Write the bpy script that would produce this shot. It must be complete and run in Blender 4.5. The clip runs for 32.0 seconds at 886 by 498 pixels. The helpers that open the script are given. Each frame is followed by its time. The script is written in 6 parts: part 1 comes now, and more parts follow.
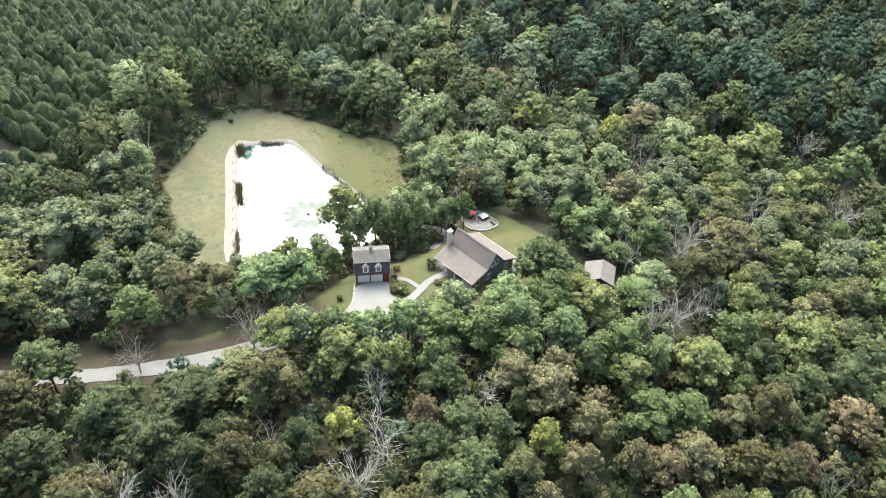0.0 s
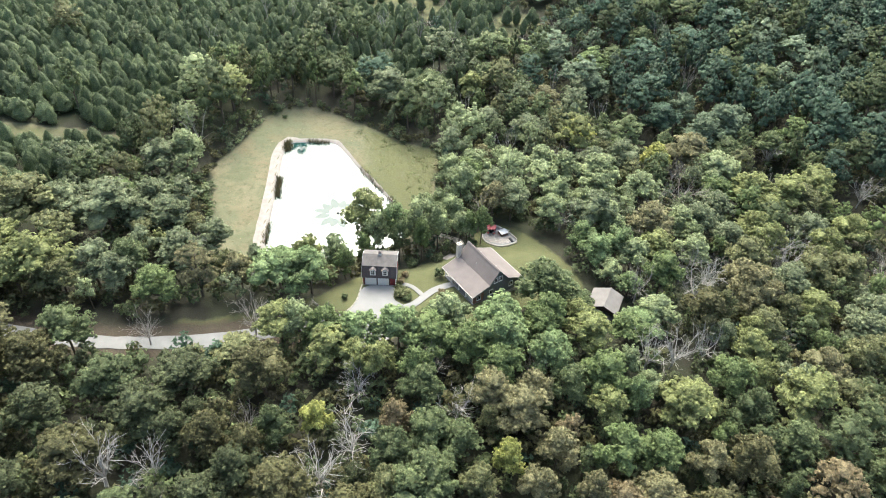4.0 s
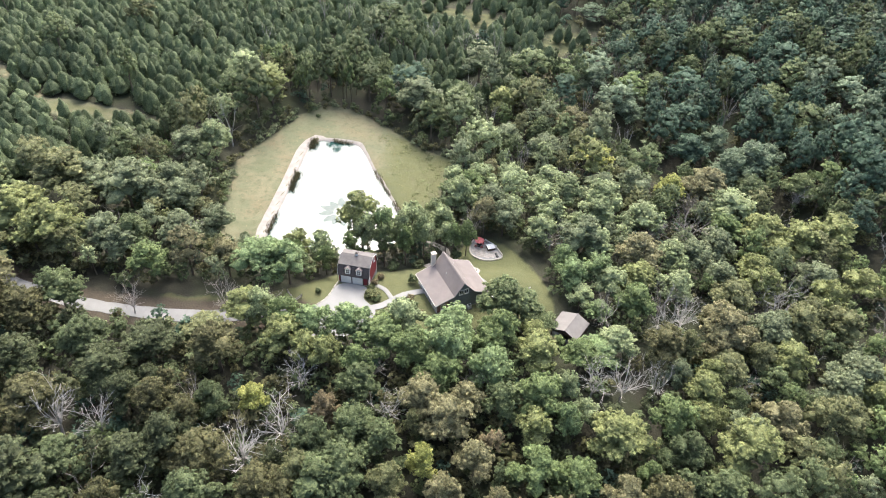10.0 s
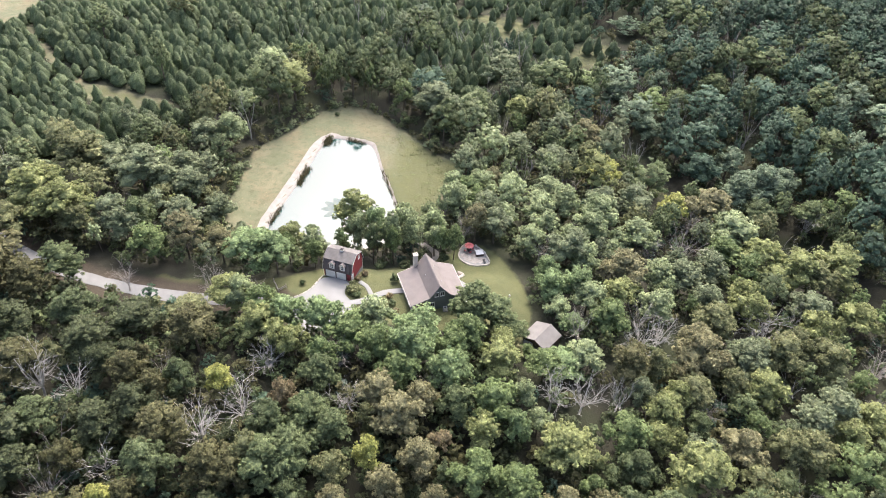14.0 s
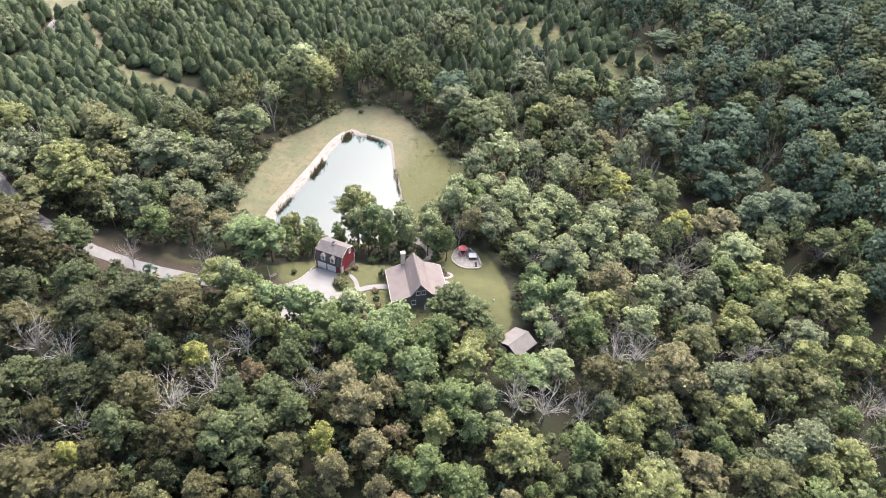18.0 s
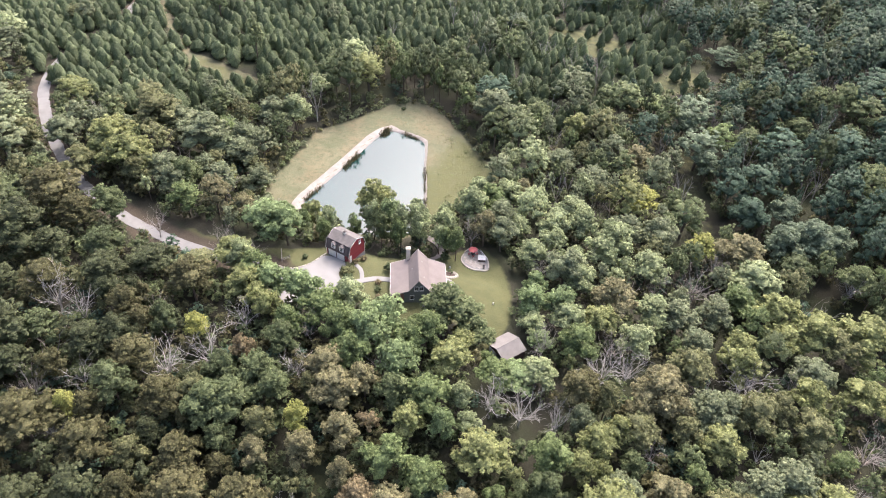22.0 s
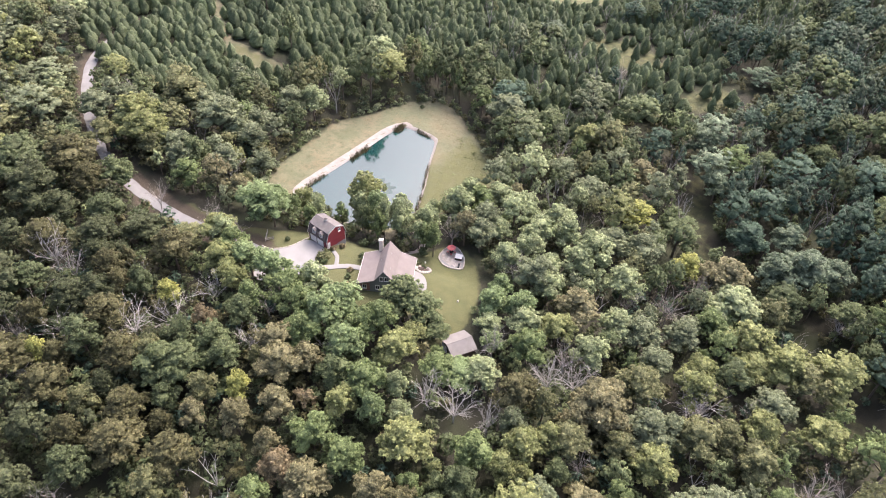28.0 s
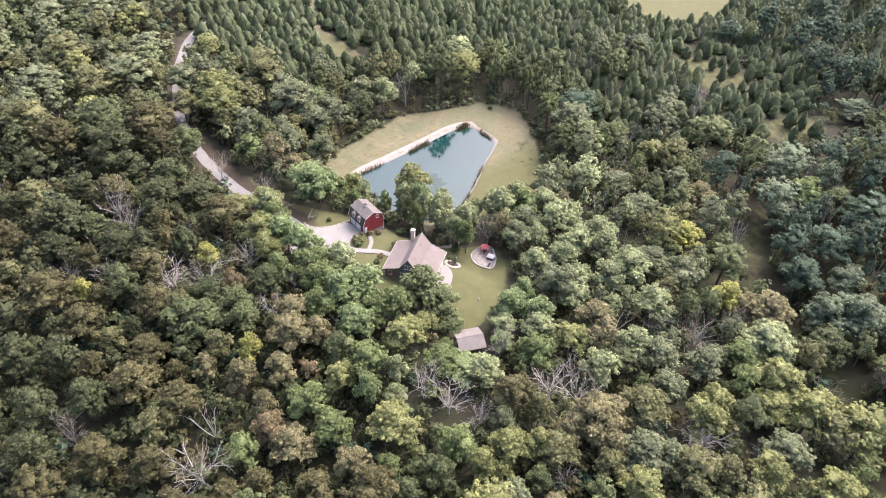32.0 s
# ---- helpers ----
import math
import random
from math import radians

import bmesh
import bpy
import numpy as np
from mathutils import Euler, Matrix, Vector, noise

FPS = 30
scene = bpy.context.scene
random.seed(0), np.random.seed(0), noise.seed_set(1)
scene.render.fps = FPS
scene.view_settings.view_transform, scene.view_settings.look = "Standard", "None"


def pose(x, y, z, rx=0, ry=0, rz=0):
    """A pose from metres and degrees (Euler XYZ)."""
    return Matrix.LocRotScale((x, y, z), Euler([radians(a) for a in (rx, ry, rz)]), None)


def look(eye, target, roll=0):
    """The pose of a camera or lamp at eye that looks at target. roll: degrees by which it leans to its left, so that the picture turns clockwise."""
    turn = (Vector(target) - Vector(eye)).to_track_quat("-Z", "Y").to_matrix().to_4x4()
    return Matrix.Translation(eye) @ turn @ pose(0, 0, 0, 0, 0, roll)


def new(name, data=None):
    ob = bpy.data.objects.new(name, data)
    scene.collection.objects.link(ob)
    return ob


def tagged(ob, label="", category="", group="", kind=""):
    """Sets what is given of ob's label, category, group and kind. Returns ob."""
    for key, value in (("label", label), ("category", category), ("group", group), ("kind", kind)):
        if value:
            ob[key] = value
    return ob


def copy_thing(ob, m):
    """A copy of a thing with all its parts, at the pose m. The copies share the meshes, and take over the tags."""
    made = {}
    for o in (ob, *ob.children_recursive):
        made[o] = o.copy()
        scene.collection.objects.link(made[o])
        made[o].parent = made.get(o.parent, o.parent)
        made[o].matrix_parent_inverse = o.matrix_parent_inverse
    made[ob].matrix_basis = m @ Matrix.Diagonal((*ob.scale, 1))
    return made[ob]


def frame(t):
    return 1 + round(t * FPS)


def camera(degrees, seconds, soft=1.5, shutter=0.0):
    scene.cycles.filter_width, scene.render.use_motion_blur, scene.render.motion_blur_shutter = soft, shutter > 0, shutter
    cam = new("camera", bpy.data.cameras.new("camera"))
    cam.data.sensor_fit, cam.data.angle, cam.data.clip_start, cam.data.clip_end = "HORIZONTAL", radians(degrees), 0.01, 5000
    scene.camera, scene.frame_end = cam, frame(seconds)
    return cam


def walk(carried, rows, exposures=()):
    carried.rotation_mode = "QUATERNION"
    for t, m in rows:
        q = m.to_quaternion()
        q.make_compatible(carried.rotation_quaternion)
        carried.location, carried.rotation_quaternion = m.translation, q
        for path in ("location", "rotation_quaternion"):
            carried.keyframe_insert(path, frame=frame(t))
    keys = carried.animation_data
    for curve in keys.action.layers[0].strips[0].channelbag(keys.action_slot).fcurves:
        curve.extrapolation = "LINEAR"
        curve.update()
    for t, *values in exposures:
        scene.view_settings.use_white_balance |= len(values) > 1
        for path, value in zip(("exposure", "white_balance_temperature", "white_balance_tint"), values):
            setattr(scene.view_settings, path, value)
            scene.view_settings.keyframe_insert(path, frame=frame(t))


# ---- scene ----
cam = camera(64.9, 32.0, 1.0)
METRES, EYE, TILT, LEAN, TURN = 150.0, 105.4, -40.4, -1.9, 0.0
ROWS = [
    (0.0, 0.0, 0.0, 0.0, 0.0, 0.0, -0.0),
    (0.5, 0.0141, -0.0034, 0.0015, 0.86, 0.05, -0.75),
    (1.0, 0.0285, -0.0065, 0.003, 1.75, 0.08, -1.49),
    (1.5, 0.0426, -0.0094, 0.0051, 2.61, 0.08, -2.25),
    (2.0, 0.0569, -0.0121, 0.007, 3.47, 0.09, -3.0),
    (2.5, 0.0714, -0.0144, 0.0095, 4.35, 0.06, -3.73),
    (3.0, 0.086, -0.0165, 0.0121, 5.22, 0.02, -4.47),
    (3.5, 0.1005, -0.0184, 0.0148, 6.09, -0.03, -5.23),
    (5.5, 0.1617, -0.0239, 0.0265, 9.25, -0.26, -7.8),
    (6.0, 0.1766, -0.0243, 0.0285, 9.8, -0.27, -8.26),
    (6.5, 0.1915, -0.0247, 0.0318, 10.39, -0.36, -8.76),
    (7.0, 0.2067, -0.0252, 0.0346, 10.98, -0.42, -9.25),
    (7.5, 0.2218, -0.0254, 0.0375, 11.58, -0.48, -9.74),
    (8.0, 0.2368, -0.0254, 0.0405, 12.15, -0.56, -10.24),
    (8.5, 0.2522, -0.0253, 0.0437, 12.77, -0.64, -10.75),
    (9.0, 0.2675, -0.025, 0.0471, 13.4, -0.73, -11.27),
    (9.5, 0.283, -0.0247, 0.0501, 14.02, -0.81, -11.79),
    (10.0, 0.2983, -0.0243, 0.0537, 14.65, -0.92, -12.3),
    (10.5, 0.3137, -0.0237, 0.0571, 15.27, -1.01, -12.8),
    (11.0, 0.329, -0.0232, 0.0604, 15.87, -1.11, -13.31),
    (11.5, 0.3441, -0.0224, 0.064, 16.49, -1.24, -13.82),
    (12.0, 0.3592, -0.0214, 0.0683, 17.11, -1.38, -14.32),
    (12.5, 0.3741, -0.0202, 0.0723, 17.73, -1.51, -14.82),
    (13.0, 0.3892, -0.0189, 0.0763, 18.38, -1.65, -15.3),
    (13.5, 0.4039, -0.0174, 0.0808, 19.0, -1.81, -15.82),
    (14.0, 0.4185, -0.0157, 0.0853, 19.64, -1.97, -16.3),
    (14.5, 0.4332, -0.0138, 0.0899, 20.28, -2.14, -16.8),
    (16.5, 0.4921, -0.0034, 0.1088, 22.97, -2.93, -18.7),
    (17.0, 0.5066, -0.0006, 0.1141, 23.67, -3.15, -19.19),
    (17.5, 0.5219, 0.0025, 0.1193, 24.41, -3.37, -19.67),
    (18.0, 0.5352, 0.0058, 0.1248, 25.17, -3.64, -20.26),
    (18.5, 0.5495, 0.0092, 0.1303, 26.03, -3.94, -20.88),
    (19.0, 0.5638, 0.0132, 0.1358, 26.93, -4.25, -21.49),
    (19.5, 0.5777, 0.0169, 0.1411, 27.83, -4.57, -22.16),
    (20.0, 0.5923, 0.0214, 0.1471, 28.79, -4.92, -22.73),
    (20.5, 0.6058, 0.0258, 0.1531, 29.71, -5.28, -23.35),
    (21.0, 0.6197, 0.0305, 0.159, 30.65, -5.65, -23.96),
    (21.5, 0.6332, 0.0356, 0.1654, 31.61, -6.04, -24.55),
    (22.0, 0.6462, 0.0406, 0.1719, 32.57, -6.44, -25.14),
    (22.5, 0.6594, 0.0458, 0.1784, 33.52, -6.83, -25.72),
    (23.0, 0.6723, 0.0512, 0.1852, 34.48, -7.24, -26.28),
    (23.5, 0.6856, 0.0569, 0.192, 35.47, -7.66, -26.83),
    (24.0, 0.6984, 0.0624, 0.1992, 36.43, -8.09, -27.38),
    (24.5, 0.7114, 0.0684, 0.2063, 37.41, -8.52, -27.92),
    (25.0, 0.725, 0.0747, 0.2142, 38.13, -8.88, -28.24),
    (25.5, 0.7384, 0.0811, 0.221, 38.14, -8.91, -28.22),
    (27.5, 0.7888, 0.1075, 0.247, 38.71, -9.17, -28.52),
    (28.0, 0.8001, 0.1149, 0.2522, 40.57, -9.97, -29.55),
    (28.5, 0.812, 0.1235, 0.2579, 42.93, -11.04, -30.72),
    (29.0, 0.8246, 0.1326, 0.2645, 45.26, -12.15, -31.8),
    (29.5, 0.8374, 0.1408, 0.2715, 46.44, -12.73, -32.31),
    (30.0, 0.8496, 0.1488, 0.2782, 47.52, -13.26, -32.75),
    (30.5, 0.8615, 0.157, 0.2853, 48.64, -13.83, -33.21),
    (31.0, 0.8731, 0.1652, 0.2924, 49.72, -14.37, -33.64),
    (31.5, 0.885, 0.1738, 0.2998, 50.77, -14.91, -34.03),
    (32.0, 0.8963, 0.1826, 0.3075, 51.81, -15.45, -34.41),
]
walk(cam, [(t, pose(0, 0, EYE, TILT, LEAN, TURN) @ pose(METRES * x, METRES * y, METRES * z, 90 + pitch, roll, yaw)) for t, x, y, z, yaw, pitch, roll in ROWS],
     [(0.0, 1.55, 6080, -2), (9.0, 1.57, 6080, 6), (19.0, 1.57, 6150, 14), (32.0, 1.57, 6220, 21)])

# ---- light ----
SUN_ELEVATION, SUN_AZIMUTH = 54.0, -13.0
world = bpy.data.worlds.new("sky")
scene.world = world
world.use_nodes = True
wn = world.node_tree.nodes
sky = wn.new("ShaderNodeTexSky")
sky.sky_type = "NISHITA"
sky.sun_disc = False
sky.sun_elevation = radians(SUN_ELEVATION)
sky.sun_rotation = radians(SUN_AZIMUTH)
sky.air_density, sky.dust_density, sky.ozone_density = 1.0, 10.0, 1.0
wn["Background"].inputs["Strength"].default_value = 0.15
world.node_tree.links.new(sky.outputs["Color"], wn["Background"].inputs["Color"])
lamp = bpy.data.lights.new("sun", "SUN")
lamp.energy, lamp.angle, lamp.color = 0.5, radians(34), (1.0, 0.985, 0.95)
sun = new("sun", lamp)
sun.matrix_world = look((0, 0, 300), (-math.sin(radians(SUN_AZIMUTH)), -math.cos(radians(SUN_AZIMUTH)), 300 - math.tan(radians(SUN_ELEVATION))))


# ---- materials ----
def material(name, rough=0.7, metal=0.0):
    m = bpy.data.materials.new(name)
    m.use_nodes = True
    nt = m.node_tree
    b = nt.nodes["Principled BSDF"]
    b.inputs["Roughness"].default_value = rough
    b.inputs["Metallic"].default_value = metal
    return m, nt, b


def node(nt, kind, **values):
    n = nt.nodes.new(kind)
    for key, value in values.items():
        n.inputs[key.replace("_", " ")].default_value = value
    return n


def noise_node(nt, scale, detail=4.0, rough=0.55):
    n = node(nt, "ShaderNodeTexNoise", Scale=scale, Detail=detail, Roughness=rough)
    c = nt.nodes.new("ShaderNodeTexCoord")
    nt.links.new(c.outputs["Object"], n.inputs["Vector"])
    return n


def ramp(nt, source, stops):
    r = nt.nodes.new("ShaderNodeValToRGB")
    e = r.color_ramp.elements
    while len(e) < len(stops):
        e.new(0.5)
    for k, (at, col) in zip(e, stops):
        k.position, k.color = at, (*col, 1)
    nt.links.new(source, r.inputs["Fac"])
    return r.outputs["Color"]


def mixed(nt, fac, a, b, blend="MIX"):
    m = nt.nodes.new("ShaderNodeMix")
    m.data_type, m.blend_type = "RGBA", blend
    for socket, value in ((m.inputs[0], fac), (m.inputs[6], a), (m.inputs[7], b)):
        if isinstance(value, (int, float)):
            socket.default_value = value
        elif isinstance(value, tuple):
            socket.default_value = (*value, 1)
        else:
            nt.links.new(value, socket)
    return m.outputs[2]


def bumped(nt, b, height, strength=0.5, distance=0.05):
    n = node(nt, "ShaderNodeBump", Strength=strength, Distance=distance)
    nt.links.new(height, n.inputs["Height"])
    nt.links.new(n.outputs["Normal"], b.inputs["Normal"])


def plain(name, col, rough=0.6, metal=0.0, spread=0.18, scale=3.0, bump=0.25, per_object=0.0):
    """A worn, slightly uneven surface of one colour."""
    m, nt, b = material(name, rough, metal)
    big, fine = noise_node(nt, scale * 0.3, 5), noise_node(nt, scale * 6, 3)
    lo, hi = tuple(c * (1 - spread) for c in col), tuple(min(1, c * (1 + spread)) for c in col)
    c = ramp(nt, big.outputs["Fac"], [(0.3, lo), (0.7, hi)])
    c = mixed(nt, 0.25, c, ramp(nt, fine.outputs["Fac"], [(0.3, lo), (0.7, hi)]))
    if per_object:
        o = nt.nodes.new("ShaderNodeObjectInfo")
        c = mixed(nt, 1.0, c, ramp(nt, o.outputs["Random"], [(0.0, (1 - per_object,) * 3), (1.0, (1, 1, 1))]), "MULTIPLY")
    nt.links.new(c, b.inputs["Base Color"])
    bumped(nt, b, fine.outputs["Fac"], bump, 0.02)
    return m


def leaf_material(name, col, rough=0.6, glow=0.25, rounded_off=True):
    """Foliage: each leaf spray a little different, lit as the rounded clump that it belongs to, with light let through."""
    m, nt, b = material(name, rough)
    a = nt.nodes.new("ShaderNodeAttribute")
    a.attribute_name = "tone"
    dark, light = tuple(c * 0.56 for c in col), tuple(c * 1.50 + 0.006 for c in col)
    c = ramp(nt, a.outputs["Fac"], [(0.0, dark), (0.5, col), (1.0, light)])
    n, fine = noise_node(nt, 0.35, 3), noise_node(nt, 2.6, 4, 0.65)
    c = mixed(nt, 0.5, c, ramp(nt, n.outputs["Fac"], [(0.3, (0.62, 0.66, 0.62)), (0.7, (1.25, 1.2, 1.1))]), "MULTIPLY")
    c = mixed(nt, 0.85, c, ramp(nt, fine.outputs["Fac"], [(0.34, (0.50, 0.54, 0.54)), (0.66, (1.50, 1.44, 1.30))]), "MULTIPLY")
    nt.links.new(c, b.inputs["Base Color"])
    b.inputs["Specular IOR Level"].default_value = 0.2
    t = nt.nodes.new("ShaderNodeBsdfTranslucent")
    nt.links.new(c, t.inputs["Color"])
    if rounded_off:
        a = nt.nodes.new("ShaderNodeAttribute")
        a.attribute_name = "outward"
        w = nt.nodes.new("ShaderNodeVectorTransform")
        w.vector_type, w.convert_from, w.convert_to = "NORMAL", "OBJECT", "WORLD"
        nt.links.new(a.outputs["Vector"], w.inputs[0])
        relief = node(nt, "ShaderNodeBump", Strength=0.9, Distance=0.35)
        nt.links.new(fine.outputs["Fac"], relief.inputs["Height"])
        nt.links.new(w.outputs[0], relief.inputs["Normal"])
        nt.links.new(relief.outputs["Normal"], b.inputs["Normal"])
    mix = node(nt, "ShaderNodeMixShader", Fac=glow)
    nt.links.new(b.outputs[0], mix.inputs[1])
    nt.links.new(t.outputs[0], mix.inputs[2])
    nt.links.new(mix.outputs[0], nt.nodes["Material Output"].inputs["Surface"])
    return m


LEAF = [
    leaf_material("leaf_deep_green", (0.112, 0.142, 0.073)),
    leaf_material("leaf_mid_green", (0.150, 0.188, 0.095)),
    leaf_material("leaf_fresh_green", (0.174, 0.230, 0.102)),
    leaf_material("leaf_olive", (0.188, 0.202, 0.104)),
    leaf_material("leaf_grey_green", (0.208, 0.245, 0.152)),
    leaf_material("leaf_yellow_green", (0.255, 0.285, 0.128)),
    leaf_material("leaf_tan", (0.238, 0.230, 0.134)),
    leaf_material("leaf_yellow", (0.400, 0.422, 0.147)),
    # the hill's main leaf, blued a little to hold the haze
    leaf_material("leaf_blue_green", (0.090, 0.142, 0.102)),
    leaf_material("leaf_rust", (0.245, 0.204, 0.128)),
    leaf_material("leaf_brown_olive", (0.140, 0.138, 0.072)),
    leaf_material("leaf_pale_green", (0.305, 0.362, 0.205)),
    # also used where the view's edge darkening is put into the leaves
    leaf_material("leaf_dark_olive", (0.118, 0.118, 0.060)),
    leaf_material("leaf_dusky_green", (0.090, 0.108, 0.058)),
    leaf_material("leaf_light_green", (0.225, 0.300, 0.150)),
    # grey-green with the haze's cool tint put into its colour
    leaf_material("leaf_hazed_grey_green", (0.166, 0.218, 0.150)),
]
CEDAR = [leaf_material("cedar_dark", (0.124, 0.161, 0.093), 0.6, 0.3), leaf_material("cedar_green", (0.155, 0.198, 0.112), 0.6, 0.3)]
BARK = plain("bark_brown", (0.13, 0.105, 0.08), 0.9, spread=0.3)
BARE = plain("bark_bleached", (0.43, 0.41, 0.38), 0.85, spread=0.25)
BARE_BROWN = plain("bark_grey_brown", (0.34, 0.31, 0.28), 0.9, spread=0.25)


def ground_material():
    m, nt, b = material("ground_cover", 0.95)
    a = nt.nodes.new("ShaderNodeAttribute")
    a.attribute_name = "cover"
    s = nt.nodes.new("ShaderNodeSeparateColor")
    nt.links.new(a.outputs["Color"], s.inputs["Color"])
    big, mid, fine = noise_node(nt, 0.06, 6), noise_node(nt, 0.35, 6), noise_node(nt, 3.0, 5, 0.7)
    litter = mixed(nt, 0.5, ramp(nt, mid.outputs["Fac"], [(0.3, (0.020, 0.020, 0.012)), (0.7, (0.042, 0.039, 0.024))]),
                   ramp(nt, fine.outputs["Fac"], [(0.3, (0.016, 0.017, 0.010)), (0.7, (0.046, 0.044, 0.027))]))
    litter = mixed(nt, ramp(nt, big.outputs["Fac"], [(0.45, (0, 0, 0)), (0.62, (0.560, 0.560, 0.560))]), litter, (0.044, 0.058, 0.021))
    hay = mixed(nt, 0.45, ramp(nt, mid.outputs["Fac"], [(0.3, (0.135, 0.126, 0.074)), (0.7, (0.205, 0.186, 0.118))]),
                ramp(nt, fine.outputs["Fac"], [(0.25, (0.110, 0.108, 0.056)), (0.75, (0.245, 0.222, 0.138))]))
    hay = mixed(nt, ramp(nt, big.outputs["Fac"], [(0.42, (0, 0, 0)), (0.6, (0.8, 0.8, 0.8))]), hay, (0.118, 0.132, 0.074))
    rust = noise_node(nt, 0.11, 4, 0.6)
    hay = mixed(nt, ramp(nt, rust.outputs["Fac"], [(0.48, (0, 0, 0)), (0.64, (0.6, 0.6, 0.6))]), hay, (0.178, 0.146, 0.086))
    hay = mixed(nt, ramp(nt, rust.outputs["Fac"], [(0.30, (0.8, 0.8, 0.8)), (0.44, (0, 0, 0))]), hay, (0.105, 0.120, 0.062))
    weeds = noise_node(nt, 0.6, 6, 0.75)
    hay = mixed(nt, ramp(nt, weeds.outputs["Fac"], [(0.5, (0, 0, 0)), (0.66, (0.8, 0.8, 0.8))]), hay, (0.088, 0.096, 0.050))
    turf = mixed(nt, 0.4, ramp(nt, mid.outputs["Fac"], [(0.3, (0.082, 0.092, 0.036)), (0.7, (0.128, 0.126, 0.052))]),
                 ramp(nt, fine.outputs["Fac"], [(0.25, (0.060, 0.074, 0.029)), (0.75, (0.126, 0.128, 0.056))]))
    dirt = mixed(nt, 0.5, ramp(nt, mid.outputs["Fac"], [(0.3, (0.040, 0.031, 0.021)), (0.7, (0.078, 0.060, 0.041))]),
                 ramp(nt, fine.outputs["Fac"], [(0.3, (0.034, 0.028, 0.019)), (0.7, (0.084, 0.066, 0.045))]))
    wobble = node(nt, "ShaderNodeMath")
    c = litter
    for channel, col in (("Red", hay), ("Green", turf), ("Blue", dirt)):
        w = nt.nodes.new("ShaderNodeMath")
        w.operation = "MULTIPLY_ADD"
        nt.links.new(mid.outputs["Fac"], w.inputs[0])
        w.inputs[1].default_value = 0.7
        nt.links.new(s.outputs[channel], w.inputs[2])
        f = nt.nodes.new("ShaderNodeMapRange")
        f.inputs[1].default_value, f.inputs[2].default_value = 0.70, 1.0
        nt.links.new(w.outputs[0], f.inputs[0])
        c = mixed(nt, f.outputs[0], c, col)
    nt.nodes.remove(wobble)
    nt.links.new(c, b.inputs["Base Color"])
    bumped(nt, b, fine.outputs["Fac"], 0.8, 0.25)
    return m


GROUND = ground_material()
GRAVEL = plain("pale_gravel", (0.285, 0.26, 0.238), 0.95, spread=0.22, scale=2.0, bump=0.8)
ASPHALT = plain("chip_gravel_road", (0.212, 0.210, 0.206), 0.95, spread=0.16, scale=1.2, bump=0.5)
CONCRETE = plain("pale_concrete", (0.245, 0.241, 0.236), 0.85, spread=0.10, scale=0.9, bump=0.2)
PAVING = plain("stone_paving", (0.42, 0.38, 0.34), 0.85, spread=0.15, scale=2, per_object=0.3)
STONE = plain("pale_stone", (0.50, 0.46, 0.40), 0.9, spread=0.25, scale=2, per_object=0.35)
SHINGLE = plain("roof_shingle", (0.182, 0.157, 0.149), 0.9, spread=0.16, scale=1.5, bump=0.6, per_object=0.12)
GREY_SHINGLE = plain("weathered_grey_shingle", (0.185, 0.172, 0.163), 0.9, spread=0.2, scale=1.5, bump=0.6)
SHINGLE_DARK = plain("mansard_shingle", (0.115, 0.098, 0.095), 0.9, spread=0.18, scale=1.5, bump=0.6, per_object=0.15)
GREEN_SIDING = plain("grey_green_siding", (0.175, 0.195, 0.190), 0.7, spread=0.08, per_object=0.1)
RED_SIDING = plain("barn_red_siding", (0.26, 0.035, 0.045), 0.65, spread=0.12, per_object=0.12)
WHITE = plain("white_paint", (0.78, 0.77, 0.74), 0.5, spread=0.05)
DARK_WOOD = plain("dark_stained_wood", (0.075, 0.05, 0.04), 0.7, spread=0.2)
CHIMNEY_STONE = plain("limewashed_stone", (0.66, 0.59, 0.50), 0.9, spread=0.2, scale=2, per_object=0.1)
GARAGE_SHINGLE = plain("grey_mottled_shingle", (0.140, 0.128, 0.122), 0.9, spread=0.3, scale=3.0, bump=0.7)
GUTTER = plain("pale_grey_gutter", (0.42, 0.40, 0.38), 0.5)
BRICK = plain("red_brown_brick", (0.30, 0.17, 0.13), 0.9, spread=0.2, per_object=0.3)
GLASS, _nt, _b = material("window_glass", 0.06)
_b.inputs["Base Color"].default_value = (0.03, 0.035, 0.04, 1)
METAL = plain("grey_metal", (0.45, 0.45, 0.46), 0.35, 0.9)
BLACK = plain("black_metal", (0.02, 0.02, 0.022), 0.5)
RED_CLOTH = plain("faded_red_canvas", (0.50, 0.13, 0.13), 0.8, spread=0.1)
WATER, _nt, _b = material("pond_water", 0.07)
_b.inputs["IOR"].default_value = 1.90
_n1, _n2 = noise_node(_nt, 0.9, 3), noise_node(_nt, 0.05, 3)
_nt.links.new(ramp(_nt, _n2.outputs["Fac"], [(0.3, (0.006, 0.036, 0.034)), (0.7, (0.010, 0.048, 0.046))]), _b.inputs["Base Color"])
bumped(_nt, _b, _n1.outputs["Fac"], 0.10, 0.02)


